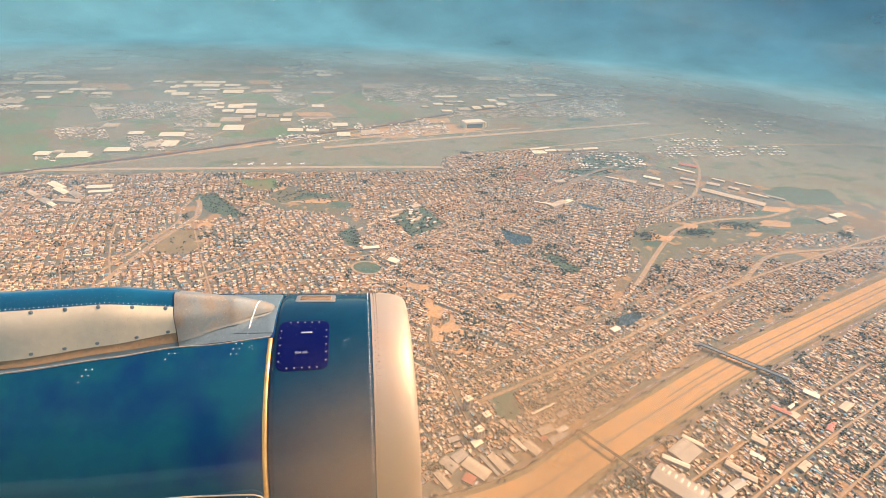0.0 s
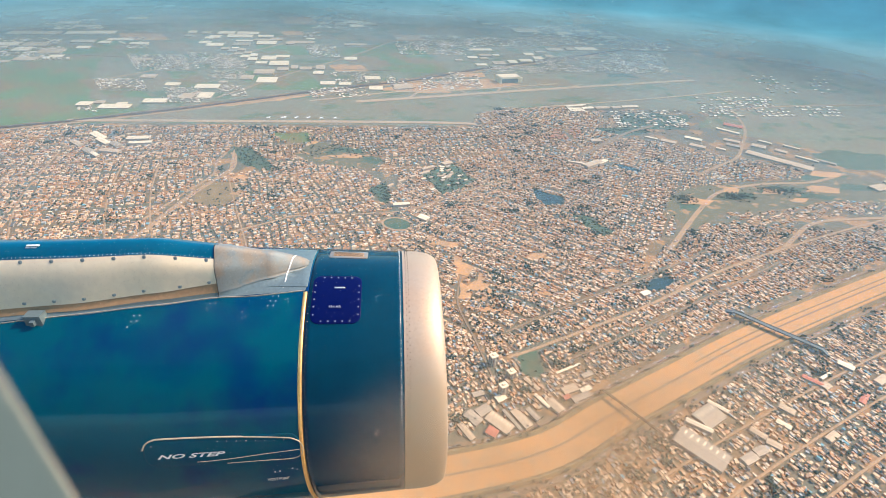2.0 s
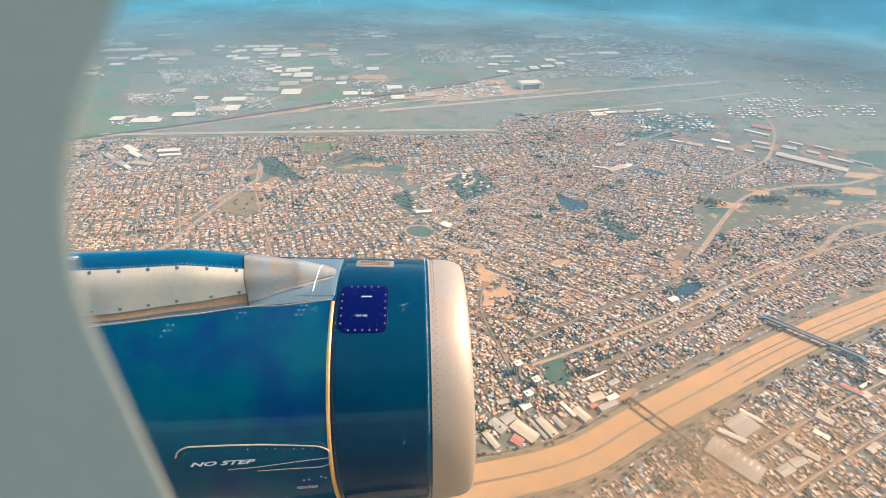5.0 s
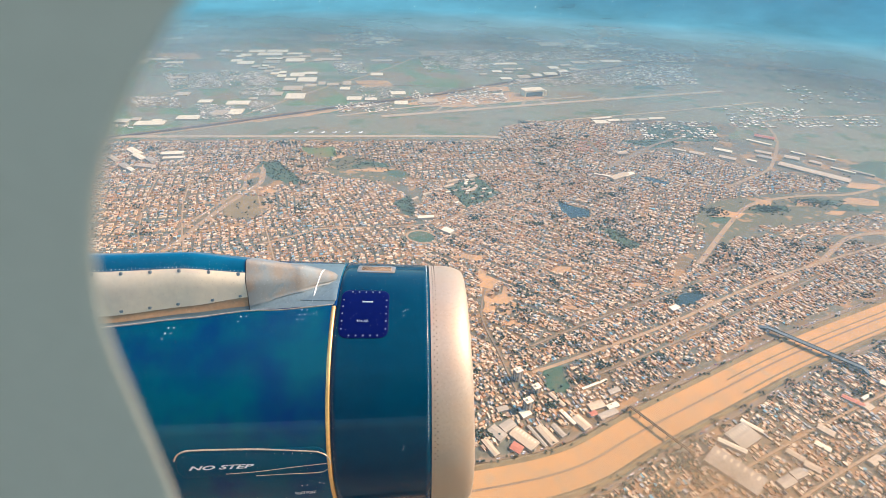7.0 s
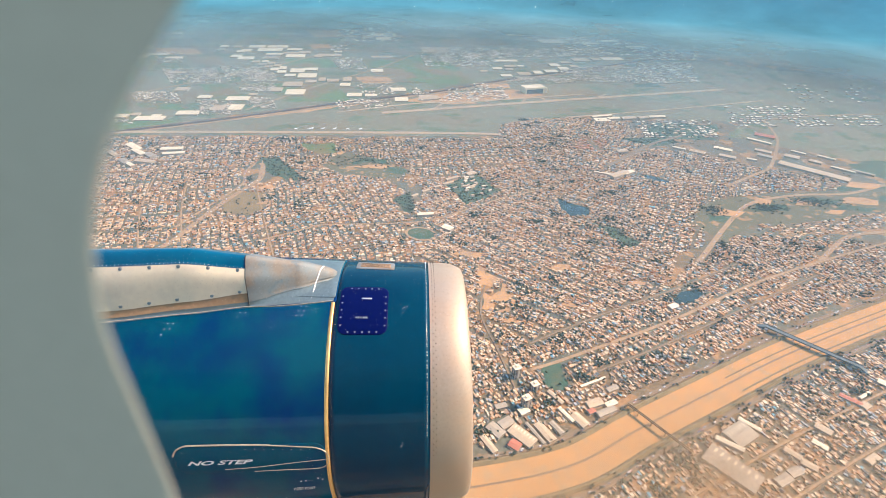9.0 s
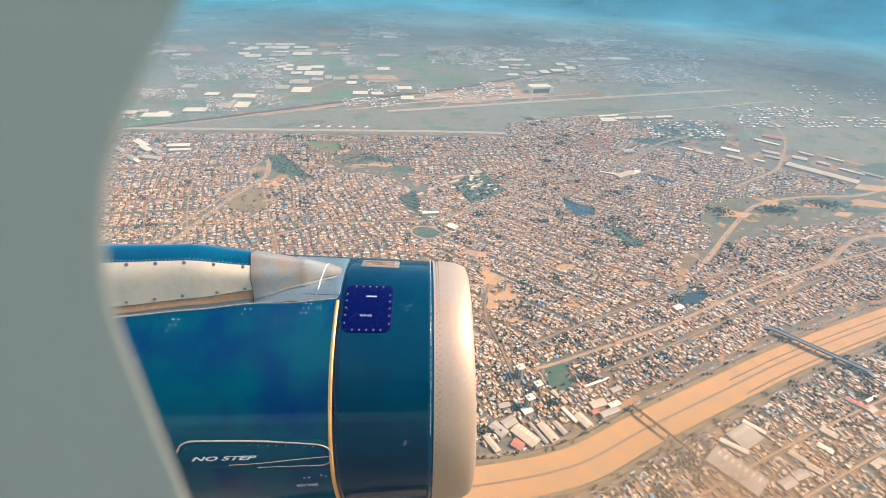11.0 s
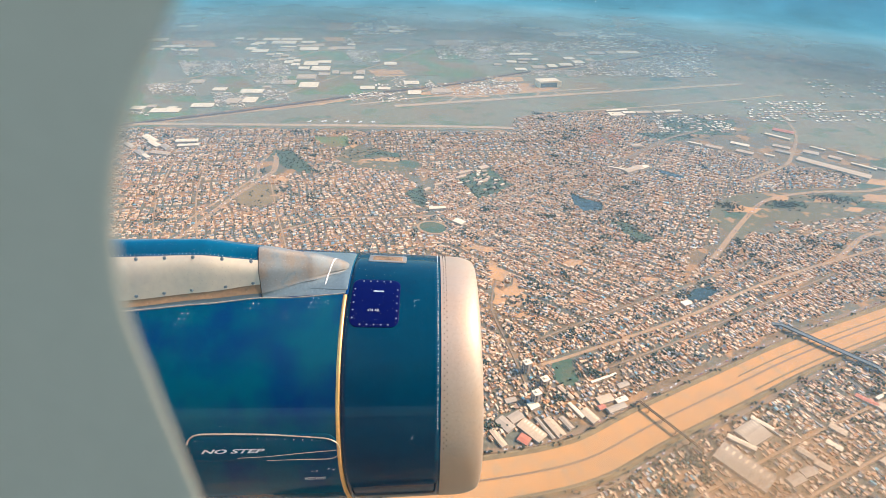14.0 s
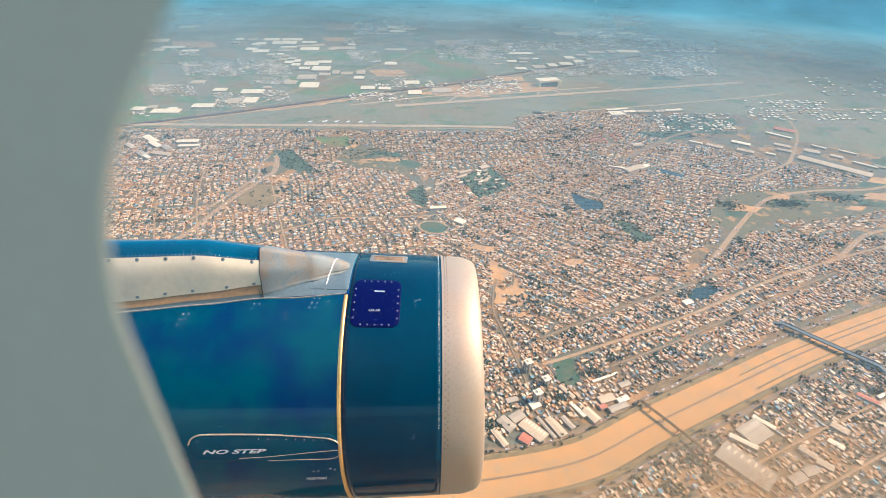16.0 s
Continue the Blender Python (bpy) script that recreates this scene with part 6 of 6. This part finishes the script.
# ---- apartment towers ----
def tower(x, y, deg, floors):
    base = empty("apartment_tower", Matrix.Translation((x, y, 0)) @ Matrix.Rotation(radians(deg), 4, "Z"), label="pale apartment tower with rows of dark windows", category="tower block", group="towers by the park")
    h = floors * 2.9
    part("tower_walls", boxes((-6, 6, -5, 5, 0, h), (-2, 2, -6.2, -5, 0, h)), M_FACADE, base)
    part("tower_roof", boxes((-6.3, 6.3, -5.3, 5.3, h + 0.004, h + 0.8), (-2.2, 2.2, -2, 2, h + 0.81, h + 3.4)), M_WHITE, base, "pale roof with a lift room")
    for k in range(floors):
        for x0, x1, y0, y1 in ((-5, -3, -5.08, -5), (3, 5, -5.08, -5), (-6.08, -6, -4, -1), (-6.08, -6, 1, 4), (6, 6.08, -4, -1), (6, 6.08, 1, 4)):
            part("window", boxes((x0, x1, y0, y1, 2.9 * k + 0.9, 2.9 * k + 2.3)), M_WINDOW, base)


for x, y, n in ((124, 583, 7), (150, 558, 4), (132, 522, 7)):
    tower(x, y, 28, n)

# ---- bridges ----
def span(name, a, b, width, z, material, label, piers, depth=1.4, railing=1.0):
    a, b = Vector(a), Vector(b)
    d = b - a
    base = empty(name, Matrix.Translation((a.x, a.y, 0)) @ Matrix.Rotation(math.atan2(d.y, d.x), 4, "Z"), label=label, category="bridge")
    l = d.length
    part("deck", boxes((-8, l + 8, -width / 2, width / 2, z - depth, z)), material, base)
    for s in (-1, 1):
        part("parapet", boxes((-8, l + 8, s * width / 2 - 0.2, s * width / 2 + 0.2, z + 0.004, z + railing)), material, base)
    for k in range(piers):
        x = l * (k + 0.5) / piers
        part("pier", boxes((x - 0.6, x + 0.6, -width / 2 * 0.8, width / 2 * 0.8, 0.3, z - depth)), material, base)
    for x0, x1 in ((-24, -8), (l + 8, l + 24)):
        bm = bmesh.new()
        lo, hi = (0.5, z) if x0 < 0 else (z, 0.5)
        q = [bm.verts.new(p) for p in ((x0, -width / 2, lo), (x1, -width / 2, hi), (x1, width / 2, hi), (x0, width / 2, lo), (x0, -width / 2, 0), (x1, -width / 2, 0), (x1, width / 2, 0), (x0, width / 2, 0))]
        for f_ in ((0, 1, 2, 3), (4, 5, 1, 0), (6, 7, 3, 2), (5, 6, 2, 1), (7, 4, 0, 3)):
            bm.faces.new([q[i] for i in f_])
        if railing > 0.6 and width > 5:
            part("ramp", bm, material, base)
        else:
            bm.free()
    return base


span("road_bridge", (598, 716), (694, 628), 9, 8, M_BRIDGE, "grey concrete road bridge over the dry river", 5)
foot = span("footbridge", (290, 521), (345, 452), 3.0, 8, M_FOOT, "narrow rusty brown footbridge over the dry river", 4, 0.8, 1.3)
for x in (-9, 97):
    part("stair_tower", boxes((x - 1.2, x + 1.2, -4, 4, 0.1, 4), (x - 1.2, x + 1.2, -2, 2, 4.004, 7.2)), M_FOOT, foot)

# ---- hangar, parked airliners, control tower ----
hangar = empty("aircraft_hangar", Matrix.Translation((375, 2292, 0)) @ Matrix.Rotation(radians(18), 4, "Z"), label="tall white aircraft hangar with a blue door", category="hangar")
part("hangar_walls", boxes((-46, 46, -24, 24, 0, 24)), M_WHITE, hangar)
part("hangar_roof", boxes((-48, 48, -26, 26, 24.01, 27)), M_WHITE, hangar)
part("hangar_door", boxes((-40, 38, -24.5, -24.01, 0.2, 19)), M_BRIDGE, hangar, "grey sliding hangar door")
part("tower_block", boxes((49, 60, -24, -12, 0, 22)), M_WHITE, hangar)


def airliner():
    base = empty("parked_airliner", label="small white airliner parked on the apron", category="airplane", group="airliners parked on the airfield")
    bm = bmesh.new()
    rings = [[bm.verts.new((x, r * math.cos(t * math.pi / 5), 3.6 + lift + r * math.sin(t * math.pi / 5))) for t in range(10)] for x, r, lift in ((19, 0.1, -0.3), (17.5, 1.2, -0.2), (15, 1.9, 0), (-10, 1.9, 0), (-16, 1.0, 0.7), (-18, 0.2, 1.0))]
    for a, b in zip(rings, rings[1:]):
        for k in range(10):
            bm.faces.new((a[k], a[(k + 1) % 10], b[(k + 1) % 10], b[k]))
    part("body", bm, M_MARK, base)
    for s in (-1, 1):
        bm = bmesh.new()
        for z0, z1, pts in ((3.0, 3.5, ((4, 1.5), (-2, 1.5), (-5, 17), (-3.2, 17))), (4.6, 4.9, ((-14, 0.5), (-17.2, 0.5), (-18.5, 6), (-17, 6)))):
            lo, hi = [bm.verts.new((x, s * y, z0)) for x, y in pts], [bm.verts.new((x, s * y, z1)) for x, y in pts]
            bm.faces.new(lo), bm.faces.new(hi[::-1])
            for k in range(4):
                bm.faces.new((lo[k], lo[(k + 1) % 4], hi[(k + 1) % 4], hi[k]))
        part("wing", bm, M_MARK, base)
        part("turbine", boxes((0.5, 4.5, s * 5.8 - 1, s * 5.8 + 1, 1.1, 3.0)), M_GREYROOF, base)
    bm = bmesh.new()
    lo = [bm.verts.new((x, -0.2, z)) for x, z in ((-12, 5.2), (-17.5, 5.0), (-18.5, 11), (-16, 11))]
    hi = [bm.verts.new((x, 0.2, z)) for x, z in ((-12, 5.2), (-17.5, 5.0), (-18.5, 11), (-16, 11))]
    bm.faces.new(lo), bm.faces.new(hi[::-1])
    for k in range(4):
        bm.faces.new((lo[k], lo[(k + 1) % 4], hi[(k + 1) % 4], hi[k]))
    part("tail_fin", bm, M_TANROOF, base)
    part("landing_gear", boxes((12, 12.6, -0.3, 0.3, 0.75, 2.2), (-2, -1, -3, -2.4, 0.75, 3.2), (-2, -1, 2.4, 3, 0.75, 3.2)), M_DARK, base)
    return base


plane = airliner()
SMALL = Matrix.Diagonal((0.75, 0.75, 0.75, 1))
plane.matrix_world = pose(-470, 1712, 0, 0, 0, 60) @ SMALL
for x, y, a in ((-430, 1716, 60), (-390, 1720, 62), (-345, 1722, 58), (-300, 1727, 60), (-520, 1706, 60), (40, 2150, 110), (95, 2175, 112), (-60, 2160, 100)):
    copy_thing(plane, pose(x, y, 0, 0, 0, a) @ SMALL)

# ---- trees ----
ICO = bmesh.new()
bmesh.ops.create_icosphere(ICO, subdivisions=1, radius=1)
ICO_V, ICO_F = np.array([q.co[:] for q in ICO.verts]), np.array([[q.index for q in fc.verts] for fc in ICO.faces])
ICO.free()


def clumps(name, c, r, z, label):
    """Uneven leaf clumps joined in one sheet of geometry."""
    n = len(c)
    p = ICO_V[None] * rng.uniform(0.6, 1.25, (n, len(ICO_V), 1)) * r[:, None, None] * np.array([1, 1, 0.8])
    p[..., :2] += c[:, None, :]
    p[..., 2] += z[:, None]
    me = bpy.data.meshes.new(name)
    me.from_pydata(p.reshape(-1, 3).tolist(), [], (ICO_F[None] + len(ICO_V) * np.arange(n)[:, None, None]).reshape(-1, 3).tolist())
    me.materials.append(M_LEAF)
    return tagged(new(name, me), label, "trees", kind="stuff")


groves = []
pts_all = np.concatenate(TREES)
for name, density in (("school_green", 0.010), ("gully", 0.012), ("gully_east", 0.012), ("grove_east", 0.008), ("gully_mid", 0.014), ("park", 0.004), ("hill_lawn", 0.001)):
    poly = PARKS[name]
    xs, ys = [p[0] for p in poly], [p[1] for p in poly]
    n = int((max(xs) - min(xs)) * (max(ys) - min(ys)) * density)
    q = np.stack([rng.uniform(min(xs), max(xs), n), rng.uniform(min(ys), max(ys), n)], 1)
    groves.append(q[inside(poly, q[:, 0], q[:, 1])])
for cx, cy, rx, ry, n in ((700, 1190, 18, 16, 90), (370, 1640, 45, 90, 260), (800, 1800, 90, 70, 260), (860, 1218, 24, 13, 150), (1010, 1262, 34, 14, 150), (-250, 1440, 90, 30, 140), (400, 1090, 90, 40, 120), (-420, 1600, 200, 12, 70), (-640, 1480, 60, 16, 40), (520, 1130, 60, 20, 50), (660, 1560, 80, 14, 60), (-820, 1000, 200, 150, 60), (-470, 1100, 40, 60, 40), (-340, 980, 60, 60, 40), (1060, 1440, 90, 14, 60)):
    groves.append(np.stack([rng.normal(cx, rx, n), rng.normal(cy, ry, n)], 1))
for k in range(180):
    cx, cy = pts_all[rng.integers(len(pts_all))]
    n = int(rng.integers(8, 34))
    groves.append(np.stack([rng.normal(cx, rng.uniform(4, 13), n), rng.normal(cy, rng.uniform(4, 13), n)], 1))
pts = np.concatenate(TREES + groves)
pts = pts[clear_of_roads(pts[:, 0], pts[:, 1], 1.0)]
pts = np.repeat(pts, 3, 0) + rng.normal(0, 1.3, (3 * len(pts), 2))
rad = rng.uniform(0.8, 2.2, len(pts))
clumps("tree_canopy", pts, rad, rad * 0.9 + rng.uniform(0.8, 3.2, len(pts)), "dark green trees among houses and in gullies")


def tree(k):
    base = empty("tree", label="dark green roadside tree with an uneven crown", category="tree", group="trees along the river roads")
    bm = bmesh.new()
    bmesh.ops.create_cone(bm, cap_ends=True, segments=7, radius1=0.28, radius2=0.12, depth=2.8, matrix=Matrix.Translation((0, 0, 1.4)))
    for j in range(3):
        bmesh.ops.create_cone(bm, cap_ends=False, segments=5, radius1=0.12, radius2=0.04, depth=2.0, matrix=Matrix.Translation((0, 0, 2.6)) @ Matrix.Rotation(j * 2.1, 4, "Z") @ Matrix.Rotation(0.7, 4, "X") @ Matrix.Translation((0, 0, 0.9)))
    part("trunk", bm, M_BARK, base)
    bm = bmesh.new()
    for j in range(26):
        t, h = rng.uniform(0, 6.28), rng.uniform(0, 1)
        r = (1.9 - 1.0 * abs(h - 0.4)) * rng.uniform(0.3, 1.0)
        bmesh.ops.create_icosphere(bm, subdivisions=1, radius=rng.uniform(0.35, 0.8), matrix=Matrix.Translation((r * math.cos(t), r * math.sin(t), 2.6 + 2.8 * h)) @ Matrix.Diagonal((1, 1, 0.7, 1)))
    for q in bm.verts:
        q.co += Vector(rng.normal(0, 0.09, 3))
    part("crown", bm, M_LEAF, base)
    return base


KIND_TREES = [tree(k) for k in range(3)]
spots = [(p, s) for off in (-37.6, -47.5, 36.2) for p in beside(off) for s in range(5)]
done = 0
for (x, y), s in spots:
    if not (20 < x < 1000):
        continue
    q = (x + rng.normal(0, 9), y + rng.normal(0, 1.2))
    m = pose(q[0], q[1], 0, 0, 0, rng.uniform(0, 360))
    if done < 3:
        KIND_TREES[done].matrix_world = m
    else:
        o = copy_thing(KIND_TREES[done % 3], m)
    done += 1

# ---- vehicles on the roads ----
cars_c, cars_a = [], []
for line, w in ROADS[1:]:
    if w > 4.5:
        for a, b in zip(line, line[1:]):
            d = b - a
            l = np.hypot(*d)
            if np.hypot(*a) > 1500:
                continue
            for _ in range(rng.poisson(l * 0.08)):
                t, s = rng.random(), rng.choice([-1, 1]) * (w - 3.5) * rng.uniform(0.3, 0.8)
                cars_c.append(a + d * t + np.array([-d[1], d[0]]) / l * s)
                cars_a.append(math.atan2(d[1], d[0]))
cars_c, cars_a = np.array(cars_c), np.array(cars_a)
n = len(cars_c)
block_mesh("road_vehicles", np.concatenate([cars_c, cars_c]), np.concatenate([np.tile([4.3, 1.8, 0.9], (n, 1)), np.tile([2.3, 1.6, 0.6], (n, 1))]), np.tile(cars_a, 2), np.concatenate([np.full(n, 0.62), np.full(n, 1.5)]), "small cars and vans on the roads", "cars", (M_CAR, M_CAR))

# ---- added sheets that imitate haze over the basin ----
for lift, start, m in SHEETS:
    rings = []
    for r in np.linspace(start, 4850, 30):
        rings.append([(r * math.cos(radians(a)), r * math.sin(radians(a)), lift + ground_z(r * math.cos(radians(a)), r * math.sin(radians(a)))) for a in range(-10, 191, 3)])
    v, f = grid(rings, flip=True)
    tagged(mesh_object("painted_haze_sheet", v, f, m, None, "", True), "thin added level sheet tinted to imitate haze over the land", "haze", kind="structure")
